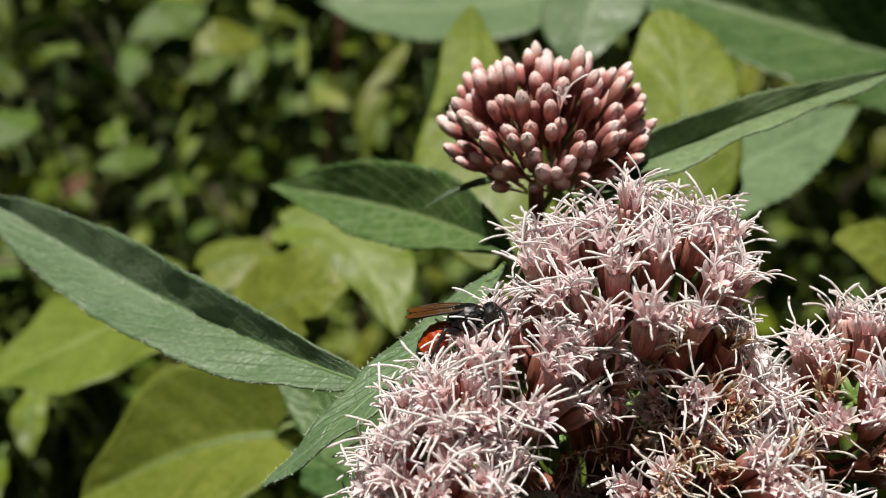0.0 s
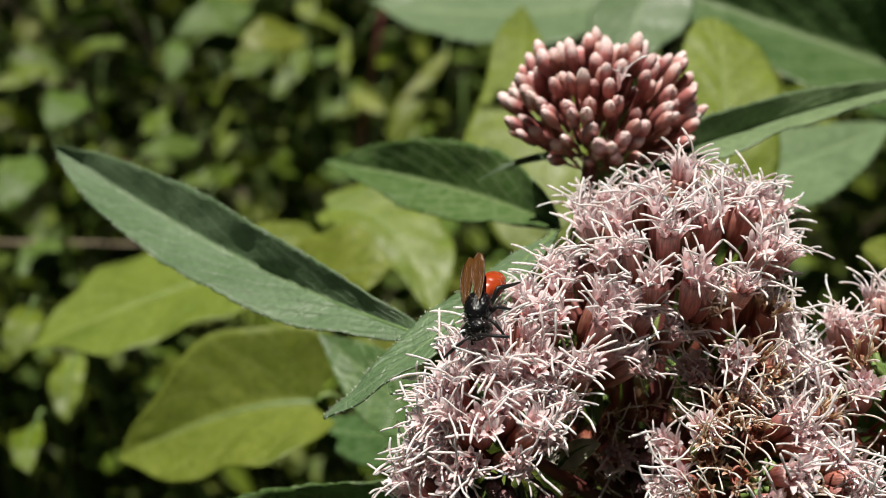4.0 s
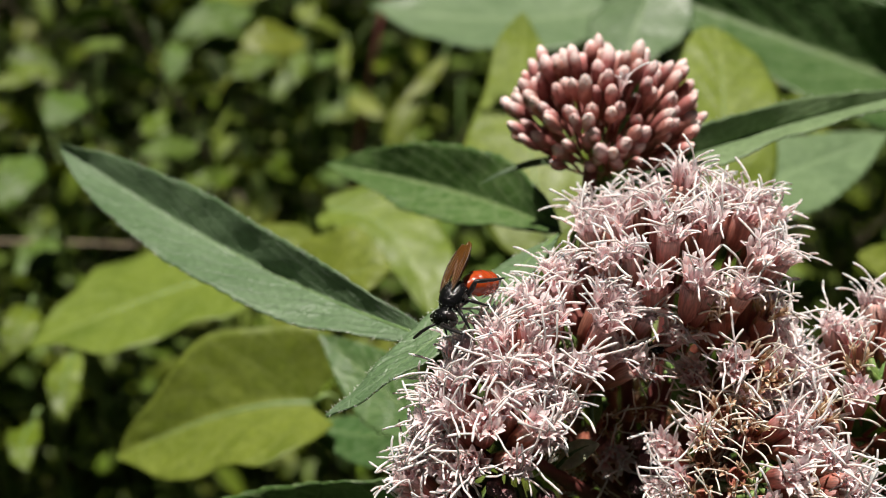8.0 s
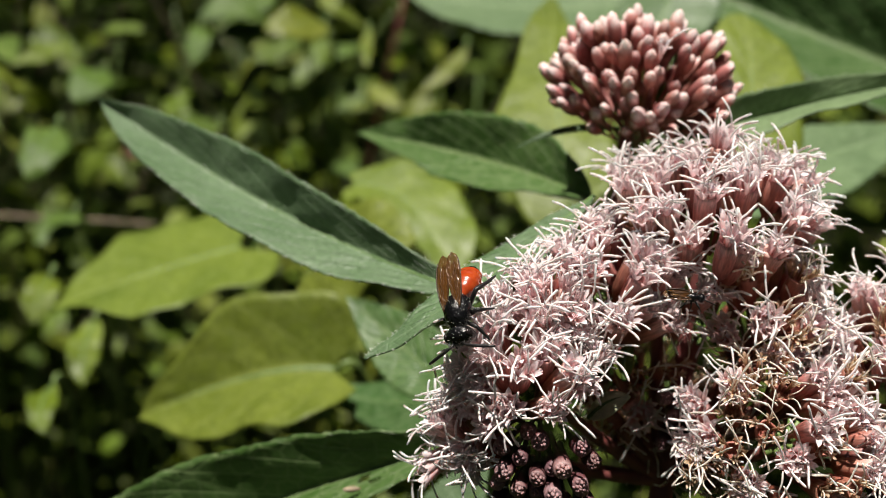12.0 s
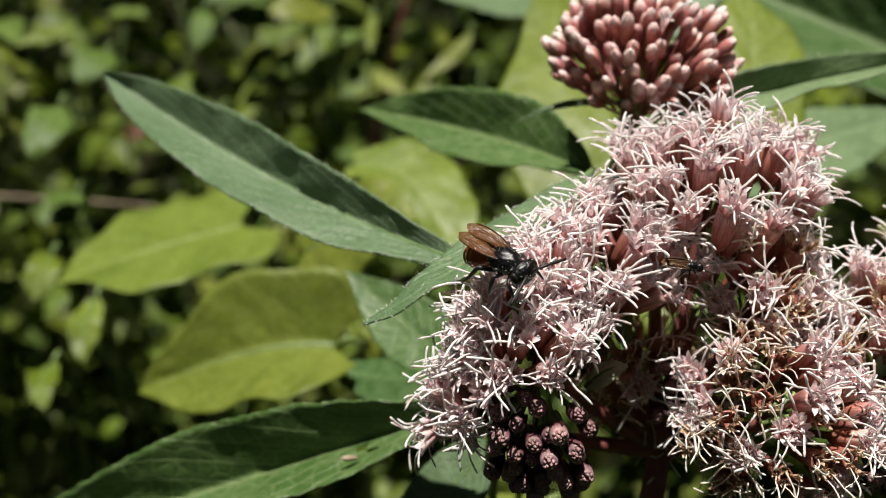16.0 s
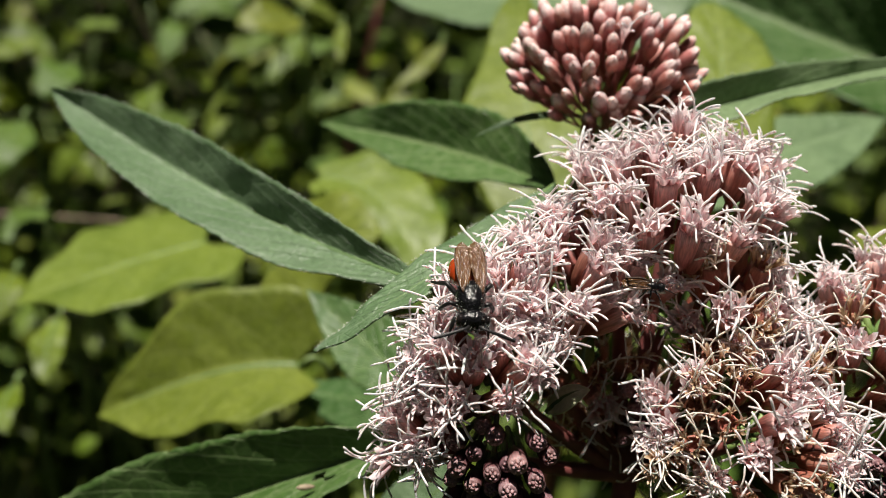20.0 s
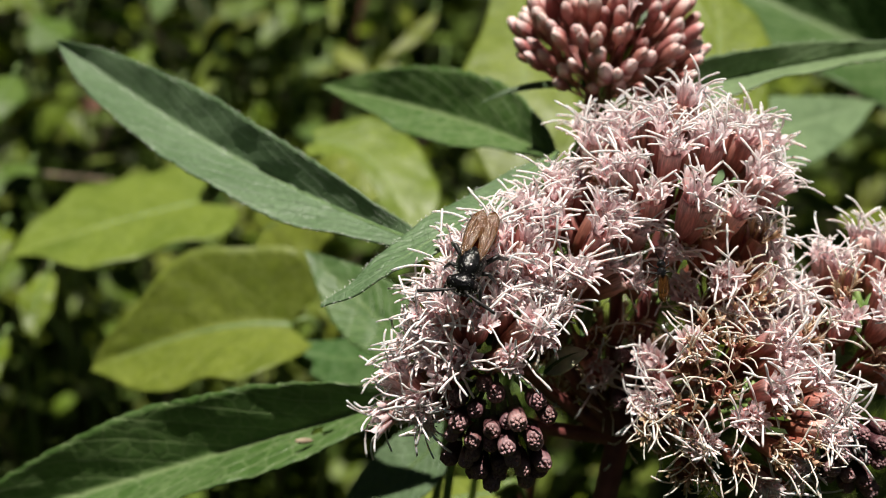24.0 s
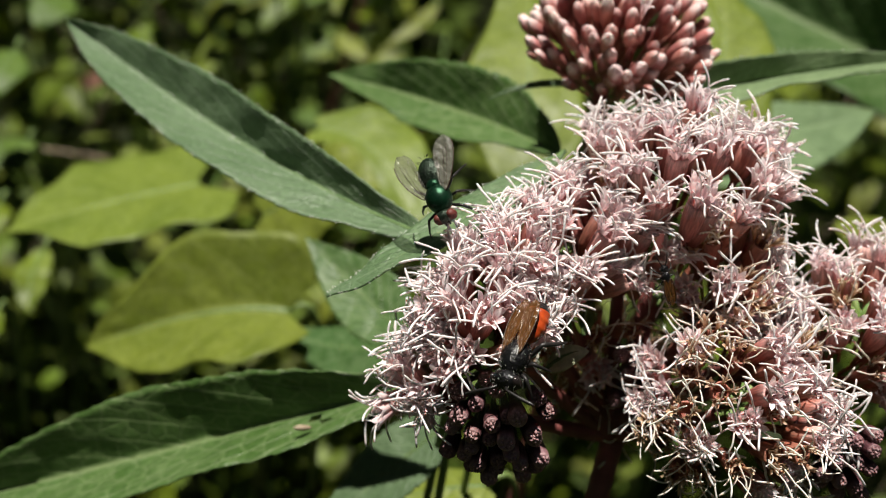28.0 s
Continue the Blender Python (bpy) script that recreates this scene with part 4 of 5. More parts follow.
def young_bud_mesh(seed, length):
    """A short blunt bud whose tip is a knob of small closed florets."""
    rnd = random.Random(seed)
    bm = bmesh.new()
    shape = [(0.5, 0.0), (0.8, 0.2), (0.98, 0.5), (1.0, 0.75), (0.96, 1.0)]
    bracts = []
    for tier, (z0, ln, count) in enumerate(((0.1, 0.5, 3), (0.4, 0.75, 4), (0.7, 0.85, 5))):
        for k in range(count):
            bracts.append((2 * math.pi * (k + 0.5 * tier) / count + rnd.uniform(-0.2, 0.2), math.pi / count * 0.95, z0, z0 + ln * length))
    prof = [(0.3, -7.0), (0.34, -0.5)] + profile_of([(r, z * length) for r, z in shape], 12) + [(0.7, length + 0.1)]
    scaled_lathe(bm, prof, bracts, 18, 0.05)
    for k in range(12):
        a = 2.4 * k + rnd.uniform(-0.2, 0.2)
        rad = 0.24 * math.sqrt(k)
        top = length + rnd.uniform(0.3, 0.5) - 0.45 * rad * rad
        add_tube(bm, [Vector((rad * math.cos(a), rad * math.sin(a), length - 0.4)) * MM, Vector((rad * math.cos(a), rad * math.sin(a), top - 0.25)) * MM,
                      Vector((rad * 0.9 * math.cos(a), rad * 0.9 * math.sin(a), top)) * MM, Vector((rad * 0.85 * math.cos(a), rad * 0.85 * math.sin(a), top + 0.16)) * MM],
                 [0.24 * MM, 0.27 * MM, 0.2 * MM, 0.06 * MM], 7)
    return bm


CUPS = [(finish_bm("cup", cup_mesh(s, 5.0 + 0.35 * s), M_CUP), finish_bm("dry_cup", cup_mesh(s, 4.8 + 0.3 * s), M_CUP_DRY)) for s in range(4)]
COROLLAS = [(finish_bm("corolla", corolla_mesh(s), M_COROLLA), finish_bm("dry_corolla", corolla_mesh(s + 40), M_COROLLA_DRY)) for s in range(6)]
STYLES = [(finish_bm("style", style_mesh(s), M_STYLE), finish_bm("dry_style", style_mesh(s), M_STYLE_DRY)) for s in range(16)]
BUDS = [finish_bm("bud", bud_mesh(s, 3.9 + 0.25 * s, 1.0 + 0.07 * (s % 3), 7.5), M_BUD) for s in range(6)]
YOUNG = [finish_bm("young_bud", young_bud_mesh(s + 9, 3.6 + 0.3 * s), M_BUD_SHADED) for s in range(4)]


def spread(n, start=0.0):
    """n directions spread evenly over a ball."""
    for k in range(n):
        z = 1 - 2 * (k + 0.5) / n
        a = k * 2.399963 + start
        r = math.sqrt(1 - z * z)
        yield Vector((r * math.cos(a), r * math.sin(a), z))


def add_capitulum(head, foot, direction, rnd, dry, open_=True):
    """A cup with its five florets; direction is the way it faces."""
    m = Matrix.Translation(foot) @ aim(direction, rnd.uniform(0, 6.28))
    d = 1 if dry else 0
    cup = link_mesh("bract_cup", rnd.choice(CUPS)[d], head, "withered brown bract cup" if dry else "")
    slim = 0.78 if dry else 1.0
    cup.matrix_basis = m @ Matrix.Diagonal((slim, slim, rnd.uniform(0.85, 1.1), 1))
    total = 6 if not dry else 5
    for k in range(total):
        a = 2 * math.pi * k / total + rnd.uniform(-0.3, 0.3)
        lean = rnd.uniform(0.05, 0.30) if not dry else rnd.uniform(0.1, 0.7)
        way = Vector((math.cos(a) * lean, math.sin(a) * lean, 1)).normalized()
        root = Vector((0.66 * MM * math.cos(a), 0.66 * MM * math.sin(a), (rnd.uniform(3.3, 4.3) + 0.7 * d) * MM))
        turn = Matrix.Translation(root) @ aim(way, rnd.uniform(0, 6.28))
        size = rnd.uniform(0.85, 1.12) * (rnd.uniform(0.55, 0.9) if dry else 1.0)
        flower = link_mesh("corolla", rnd.choice(COROLLAS)[d], cup, "withered tan corolla" if dry else "")
        flower.matrix_basis = turn @ Matrix.Diagonal((size, size, size, 1))
        if rnd.random() < (0.9 if not dry else 0.95):
            st = link_mesh("style", rnd.choice(STYLES)[d], cup, "cream withered style" if dry else "white thread-like style")
            sz = rnd.uniform(0.8, 1.15)
            st.matrix_basis = turn @ Matrix.Translation((0, 0, 2.3 * MM * size)) @ Matrix.Rotation(rnd.uniform(0, 6.28), 4, "Z") @ Matrix.Diagonal((sz, sz, sz, 1))


VIEW = Vector((0.1, -0.88, 0.45)).normalized()           # the open side of the corymb, turned to the light gap


def flower_lobe(head, centre, radius, count, rnd, others, dry=0.0, up=0.2, low=-0.5, cull=0.86, face=0.0, flat=1.0, side=-0.7):
    """Capitula that radiate from the hub of one branch of the corymb and end on a ball of that radius."""
    centre = Vector(centre)
    for n in spread(count, rnd.uniform(0, 6)):
        n = (n + Vector((rnd.uniform(-1, 1), rnd.uniform(-1, 1), rnd.uniform(-1, 1))) * 0.16).normalized()
        if n.dot(VIEW) < -0.3 and n.z < 0.55:
            continue
        if n.z < (low if n.x > -0.25 else min(low, side)):
            continue
        tip = centre + Vector((n.x / flat, n.y / flat, n.z * flat)) * radius
        if any((tip - Vector(c)).length < r * cull for c, r in others):
            continue
        reach = 8.2 * MM
        direction = (n + Vector((0, 0, up)) + VIEW * face + Vector((rnd.uniform(-1, 1), rnd.uniform(-1, 1), 0)) * 0.14).normalized()
        foot = tip - direction * reach * rnd.uniform(0.82, 1.26)
        add_capitulum(head, foot, direction, rnd, rnd.random() < dry * (1.15 if n.x < 0.2 else 0.7))

rnd = random.Random(5)
LOBES = {"saddle": ((0.0020, 0.0962, 0.9863), 0.0084), "under": ((0.0276, 0.1024, 0.9871), 0.0082), "skirt": ((-0.0047, 0.0908, 0.9716), 0.0062), "upper": ((0.0204, 0.1095, 0.9968), 0.0106), "left": ((-0.0001, 0.0930, 0.9800), 0.0108), "mid": ((0.0075, 0.1005, 0.9873), 0.0094), "bridge": ((0.0144, 0.1055, 0.9913), 0.0087), "hollow": ((0.0195, 0.1088, 0.9686), 0.0100), "low": ((0.0294, 0.0913, 0.9761), 0.0114), "shoulder": ((0.0371, 0.1061, 0.9806), 0.0086), "right": ((0.0446, 0.1037, 0.9835), 0.0114), "inner": ((0.0130, 0.1055, 0.9768), 0.0088), "back": ((0.0221, 0.1094, 0.9801), 0.0105)}
flower_head = thing("hemp_agrimony", (0, 0, 0), "hemp-agrimony in bloom, domed pale pink florets with white threads", "flower")
ORDER = ("upper", "left", "saddle", "skirt", "mid", "bridge", "inner", "hollow", "shoulder", "low", "right", "back", "under")
YOUNG_AT = (((0.0029, 0.0933, 0.9721), 0.0102, 180), ((0.0415, 0.0963, 0.9725), 0.0085, 110), ((0.0206, 0.1041, 0.9728), 0.0070, 40))          # where the buds are still closed
CROWN = [LOBES[k] for k in ORDER]
DRY = {"saddle": 0.0, "under": 0.6, "skirt": 0.0, "inner": 0.95, "upper": 0.0, "left": 0.0, "mid": 0.0, "bridge": 0.06, "hollow": 0.95, "shoulder": 0.2, "low": 0.62, "right": 0.08, "back": 0.95}
COUNT = {"saddle": 44, "under": 34, "skirt": 26, "inner": 32, "upper": 84, "left": 80, "mid": 48, "bridge": 40, "hollow": 44, "shoulder": 42, "low": 76, "right": 58, "back": 34}
UP = {"saddle": 0.4, "under": 0.7, "skirt": -0.1, "inner": 0.3, "upper": 2.0, "left": 0.45, "mid": 0.9, "bridge": 1.5, "hollow": 0.3, "shoulder": 1.0, "low": 0.25, "right": 0.8, "back": 0.5}
FACE = {"under": 0.5, "inner": 0.9, "low": 1.3, "hollow": 1.0, "back": 0.8}           # lobes that nod towards the light gap
LOW = {"saddle": -0.1, "upper": 0.08, "bridge": 0.0, "mid": -0.1, "left": 0.2, "shoulder": -0.1}          # how far down a lobe bears florets
SIDE = {"saddle": -0.45, "upper": 0.08, "bridge": 0.0, "mid": -0.1, "shoulder": -0.1}
for k in ORDER:
    c, r = LOBES[k]
    flower_lobe(flower_head, c, r, COUNT[k], rnd, [v for v in CROWN if v is not LOBES[k]] + [(c2, r2 * 0.95) for c2, r2, _ in YOUNG_AT], DRY[k], UP[k], LOW.get(k, -0.62), 0.74 if k == "low" else 0.86,
                FACE.get(k, 0.0), 0.80 if k == "upper" else 1.0, SIDE.get(k, -0.7))
# branches that carry the lobes
NODE = Vector((0.0193, 0.1020, 0.9628))
for k in ORDER:
    c, r = LOBES[k]
    c = Vector(c)
    at = curve_through(NODE, (NODE + c) / 2 + Vector((0, 0.002, -0.002)), c + (c - NODE).normalized() * 0.002)
    bm = bmesh.new()
    add_tube(bm, [at(i / 12) for i in range(13)], [1.1 * MM - 0.04 * MM * i for i in range(13)], 8)
    for n in spread(26, 0.4):
        if n.z > -0.6:
            twig = bmesh.new()
            add_tube(twig, [c - Vector((0, 0, 0.001)), c + n * (r - 10.5 * MM) * 0.6, c + n * max(0.001, r - 8.5 * MM)], [0.5 * MM, 0.42 * MM, 0.36 * MM], 6)
            part("branchlet", twig, M_STEM_GREEN, flower_head)
    part("branch", bm, M_STEM_RED, flower_head)
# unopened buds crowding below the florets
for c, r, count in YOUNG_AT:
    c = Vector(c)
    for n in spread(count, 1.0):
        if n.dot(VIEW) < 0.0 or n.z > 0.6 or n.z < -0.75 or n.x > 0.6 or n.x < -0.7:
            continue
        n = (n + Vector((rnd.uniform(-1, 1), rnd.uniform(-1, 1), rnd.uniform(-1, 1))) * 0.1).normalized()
        b = link_mesh("closed_bud", rnd.choice(YOUNG), flower_head, "purple unopened bud, shade darkened into its colour")
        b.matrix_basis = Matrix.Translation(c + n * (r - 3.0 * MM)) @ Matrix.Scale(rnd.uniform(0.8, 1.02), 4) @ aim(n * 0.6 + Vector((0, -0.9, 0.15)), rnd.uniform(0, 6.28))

bm = bmesh.new()
foot = Vector((NODE.x - 0.02, NODE.y + 0.05, 0.0))
pts = [NODE, NODE + Vector((0.001, 0.002, -0.03)), NODE + Vector((0.0, 0.004, -0.08)), NODE + Vector((-0.006, 0.012, -0.3)), foot]
add_tube(bm, pts, [1.5 * MM, 1.6 * MM, 1.8 * MM, 2.6 * MM, 3.2 * MM], 10)
part("stem", bm, M_STEM_RED, flower_head, "upright reddish stem")

# ---- the head of closed buds behind ----
bud_head = thing("bud_head", (0.0113, 0.1269, 1.0009), "rounded head of closed dusty pink buds", "flower")
rb = random.Random(21)
HUB, DOME = Vector((0.0016, 0.0042, -0.0035)), Vector((0.0014, 0.0047, 0.0052))
for n in spread(232, 0.3):
    if n.z < -0.62:
        continue
    n = (n + Vector((rb.uniform(-1, 1), rb.uniform(-1, 1), rb.uniform(-1, 1))) * 0.2).normalized()
    size = rb.uniform(0.66, 0.88) * (1.0 if n.z > -0.3 else 0.85)
    tip = DOME + Vector((n.x * 12.5, n.y * 11.4, n.z * 8.0)) * MM * rb.uniform(0.88, 1.12)
    direction = ((tip - HUB).normalized() + Vector((rb.uniform(-0.15, 0.15), rb.uniform(-0.15, 0.15), 0.12))).normalized()
    bud = link_mesh("bud", rb.choice(BUDS), bud_head)
    bud.matrix_basis = Matrix.Translation(tip - direction * 4.6 * MM * size) @ aim(direction, rb.uniform(0, 6.28)) @ Matrix.Diagonal((size, size, size * rb.uniform(0.85, 1.12), 1))
early = link_mesh("corolla", COROLLAS[1][0], bud_head, "first open pale pink floret")
early.matrix_basis = Matrix.Translation(Vector((0.0019, -0.0039, 0.0088))) @ aim((0.05, -0.45, 1)) 
thread = link_mesh("style", STYLES[3][0], bud_head, "white thread-like style")
thread.matrix_basis = early.matrix_basis @ Matrix.Translation((0, 0, 2.3 * MM))
bm = bmesh.new()
at = curve_through((0, 0, -0.001), (0.0005, -0.001, -0.012), (0.0017, -0.0009, -0.0175))
low_end = at(1.0)
add_tube(bm, [at(i / 14) for i in range(15)] + [low_end + Vector((0.001, 0.004, -0.04)), low_end + Vector((0.004, 0.03, -0.3)), low_end + Vector((0.01, 0.06, -bud_head.location.z - low_end.z))],
         [0.95 * MM] * 15 + [1.2 * MM, 1.8 * MM, 2.4 * MM], 9)
part("stalk", bm, M_STEM_RED, bud_head, "dark red stalk")

# ---- the insects ----
def add_blob(bm, centre, size, seg=20, rings=12, mat=0, squash=None, turn=None):
    """An egg-like body part; squash(x, y, z) reshapes the unit ball first."""
    m = Matrix.Translation(Vector(centre) * MM) @ (turn or Matrix.Identity(4))
    grid = []
    for i in range(1, rings):
        t = math.pi * i / rings
        row = []
        for k in range(seg):
            a = 2 * math.pi * k / seg
            p = (math.cos(t), math.sin(t) * math.cos(a), math.sin(t) * math.sin(a))
            if squash:
                p = squash(*p)
            row.append(bm.verts.new(m @ Vector((p[0] * size[0] * MM, p[1] * size[1] * MM, p[2] * size[2] * MM))))
        grid.append(row)
    ends = []
    for x in (1, -1):
        p = squash(x, 0, 0) if squash else (x, 0, 0)
        ends.append(bm.verts.new(m @ Vector((p[0] * size[0] * MM, p[1] * size[1] * MM, p[2] * size[2] * MM))))
    for ra, rb in zip(grid, grid[1:]):
        for k in range(seg):
            bm.faces.new((ra[k], rb[k], rb[(k + 1) % seg], ra[(k + 1) % seg])).material_index = mat
    for k in range(seg):
        bm.faces.new((ends[0], grid[0][k], grid[0][(k + 1) % seg])).material_index = mat
        bm.faces.new((ends[1], grid[-1][(k + 1) % seg], grid[-1][k])).material_index = mat


def blob(name, centre, size, mat, parent, label="", pits=0.0, hair=0, **kw):
    """A body part; pits roughens it, hair gives it that many short pale hairs."""
    bm = bmesh.new()
    add_blob(bm, centre, size, **kw)
    if pits:
        bm.normal_update()
        for v in bm.verts:
            v.co += v.normal * pits * MM * noise.noise(v.co * 5600.0)
    tufts = []
    if hair:
        rh = random.Random(hair)
        vs = list(bm.verts)
        tufts = [(v.co.copy(), v.normal.copy()) for v in (rh.choice(vs) for _ in range(hair)) if v.normal.z > -0.3]
    if tufts:
        ob = part(name, bm, mat, parent, label)
        bm = bmesh.new()
        for co, n in tufts:
            d = (n + Vector((rh.uniform(-1, 1) - 0.5, rh.uniform(-1, 1), rh.uniform(-1, 1))) * 0.5).normalized()
            add_tube(bm, [co, co + d * rh.uniform(0.15, 0.4) * MM], [0.018 * MM, 0.006 * MM], 3, caps=False)
        tagged(part("hairs", bm, M_HAIR, ob), kind="stuff")
        return ob
    return part(name, bm, mat, parent, label)


def limb(name, points, radii, mat, parent, sides=8):
    bm = bmesh.new()
    pts = [Vector(p) * MM for p in points]
    fine, rad = [], []
    for i in range(len(pts) - 1):
        for k in range(5):
            s = k / 5
            fine.append(pts[i].lerp(pts[i + 1], s))
            rad.append((radii[i] * (1 - s) + radii[i + 1] * s) * MM * (1 + 0.18 * math.sin(s * math.pi)))
    fine.append(pts[-1])
    rad.append(radii[-1] * MM)
    add_tube(bm, fine, rad, sides)
    return part(name, bm, mat, parent)


def wing(name, root, length, wide, mat, parent, heading, tilt, label, curve=0.25):
    """A veined wing that runs backwards from its root; heading turns it outwards, tilt lifts its tip."""
    bm = bmesh.new()
    nu, nv = 16, 6
    rows, low = [], []
    for i in range(nu + 1):
        u = i / nu
        front = wide * 0.5 * math.sin(min(1.0, u * 1.5 + 0.06) * math.pi / 2) ** 0.7
        back = wide * 0.62 * (u ** 0.55) if u < 0.66 else wide * 0.62 * (0.66 ** 0.55) * math.sqrt(max(0.0, 1 - ((u - 0.66) / 0.34) ** 2.4))
        if u > 0.6:
            front *= math.sqrt(max(0.0, 1 - ((u - 0.6) / 0.4) ** 2.4))
        r = []
        for j in range(nv + 1):
            s = j / nv
            y = front * (1 - s) - back * s
            z = curve * math.sin(u * 2.6) * 0.4 + 0.10 * math.sin(j * 2.1 + u * 5) * u
            r.append((-u * length, y, z))
        rows.append(r)
    base = Matrix.Translation(Vector(root) * MM) @ Matrix.Rotation(heading, 4, "Z") @ Matrix.Rotation(tilt, 4, "Y")
    tops = [[bm.verts.new(base @ (Vector(p) * MM)) for p in r] for r in rows]
    bots = [[bm.verts.new(base @ (Vector((p[0], p[1], p[2] - 0.02)) * MM)) for p in r] for r in rows]
    for i in range(nu):
        for j in range(nv):
            bm.faces.new((tops[i][j], tops[i + 1][j], tops[i + 1][j + 1], tops[i][j + 1]))
            bm.faces.new((bots[i][j], bots[i][j + 1], bots[i + 1][j + 1], bots[i + 1][j]))
        for j in (0, nv):
            bm.faces.new((tops[i][j], bots[i][j], bots[i + 1][j], tops[i + 1][j]))
    w = part(name, bm, mat, parent, label)
    for j, last, r in ((0, 14, 0.06), (2, 13, 0.026), (3, 12, 0.022), (5, 10, 0.02)):
        bm = bmesh.new()
        add_tube(bm, [base @ (Vector(rows[i][j]) * MM + Vector((0, 0, 0.02 * MM))) for i in range(0, last + 1)], r * MM, 5)
        part("vein", bm, M_WING_VEIN, w)
    return w


def make_bee():
    bee = thing("blood_bee", (0, 0, 0), "black bee with a red abdomen and smoky brown wings", "bee")
    blob("thorax", (0, 0, 0), (2.0, 1.48, 1.4), M_BEE, bee, "pitted black thorax", pits=0.10, hair=110, seg=64, rings=42, squash=lambda x, y, z: (x, y * (1 - 0.12 * x), z * (1 - 0.08 * x) + 0.05))
    head = blob("head", (2.55, 0, -0.25), (1.0, 1.62, 1.25), M_BEE, bee, "pitted black head", pits=0.075, hair=60, seg=56, rings=36)
    for s in (1, -1):
        blob("eye", (2.6, 1.32 * s, -0.2), (0.55, 0.4, 0.88), M_BEE_EYE, head, seg=14, rings=9)
        limb("antenna", [(3.3, 0.4 * s, 0.0), (3.9, 0.9 * s, 0.3), (4.3, 2.2 * s, 0.1), (4.6, 4.0 * s, -0.5)], [0.13, 0.12, 0.17, 0.14], M_BEE_LEG, head)
    bm = bmesh.new()
    rings = []
    for i in range(33):
        u = i / 32
        r = 1.62 * math.sin(min(1, u * 1.9 + 0.10) * math.pi / 2) * (1 if u < 0.45 else math.sqrt(max(0.0, 1 - ((u - 0.45) / 0.56) ** 2.2)))
        r *= 1 + 0.035 * math.cos((u * 5.5 % 1.0) * math.pi) * (1 if u > 0.12 else 0)
        rings.append([bm.verts.new(Vector((-u * 5.4, r * math.cos(a) * 1.04, r * math.sin(a) * 0.86 - 0.35 * u * u)) * MM) for a in (2 * math.pi * k / 22 for k in range(22))])
    for i, (ra, rb) in enumerate(zip(rings, rings[1:])):
        for k in range(22):
            bm.faces.new((ra[k], rb[k], rb[(k + 1) % 22], ra[(k + 1) % 22])).material_index = 1 if i > 24 or i < 2 else 0
    bm.faces.new(rings[0]).material_index = 1
    bm.faces.new(list(reversed(rings[-1]))).material_index = 1
    abdomen = part("abdomen", bm, [M_BEE_RED, M_BEE], bee, "glossy red abdomen with a black tip")
    abdomen.location = (-1.55 * MM, 0, -0.15 * MM)
    for s, name in ((1, "forewing"), (-1, "forewing")):
        wing(name, (0.15, 0.8 * s, 1.15), 6.2, 1.75 * s, M_WING, bee, 0.03 * s, 0.10 + 0.02 * s, "smoky brown folded wing")
    for s in (1, -1):
        wing("hindwing", (-0.5, 0.75 * s, 1.0), 4.6, 1.4 * s, M_WING, bee, 0.03 * s, 0.09, "smoky brown folded wing")
    for s in (1, -1):
        limb("leg", [(1.1, 0.7 * s, -0.9), (1.7, 1.6 * s, -0.9), (2.3, 1.9 * s, -1.9), (2.7, 2.0 * s, -2.7)], [0.2, 0.2, 0.14, 0.07], M_BEE_LEG, bee)
        limb("leg", [(0.1, 0.8 * s, -1.0), (0.1, 2.0 * s, -0.5), (-0.2, 2.6 * s, -1.6), (-0.6, 2.8 * s, -2.6)], [0.2, 0.21, 0.15, 0.07], M_BEE_LEG, bee)
        limb("leg", [(-0.9, 0.8 * s, -1.0), (-2.0, 2.2 * s, -0.1), (-3.2, 2.8 * s, -1.5), (-4.2, 3.2 * s, -2.5)], [0.22, 0.24, 0.18, 0.08], M_BEE_LEG, bee)
    return bee, abdomen


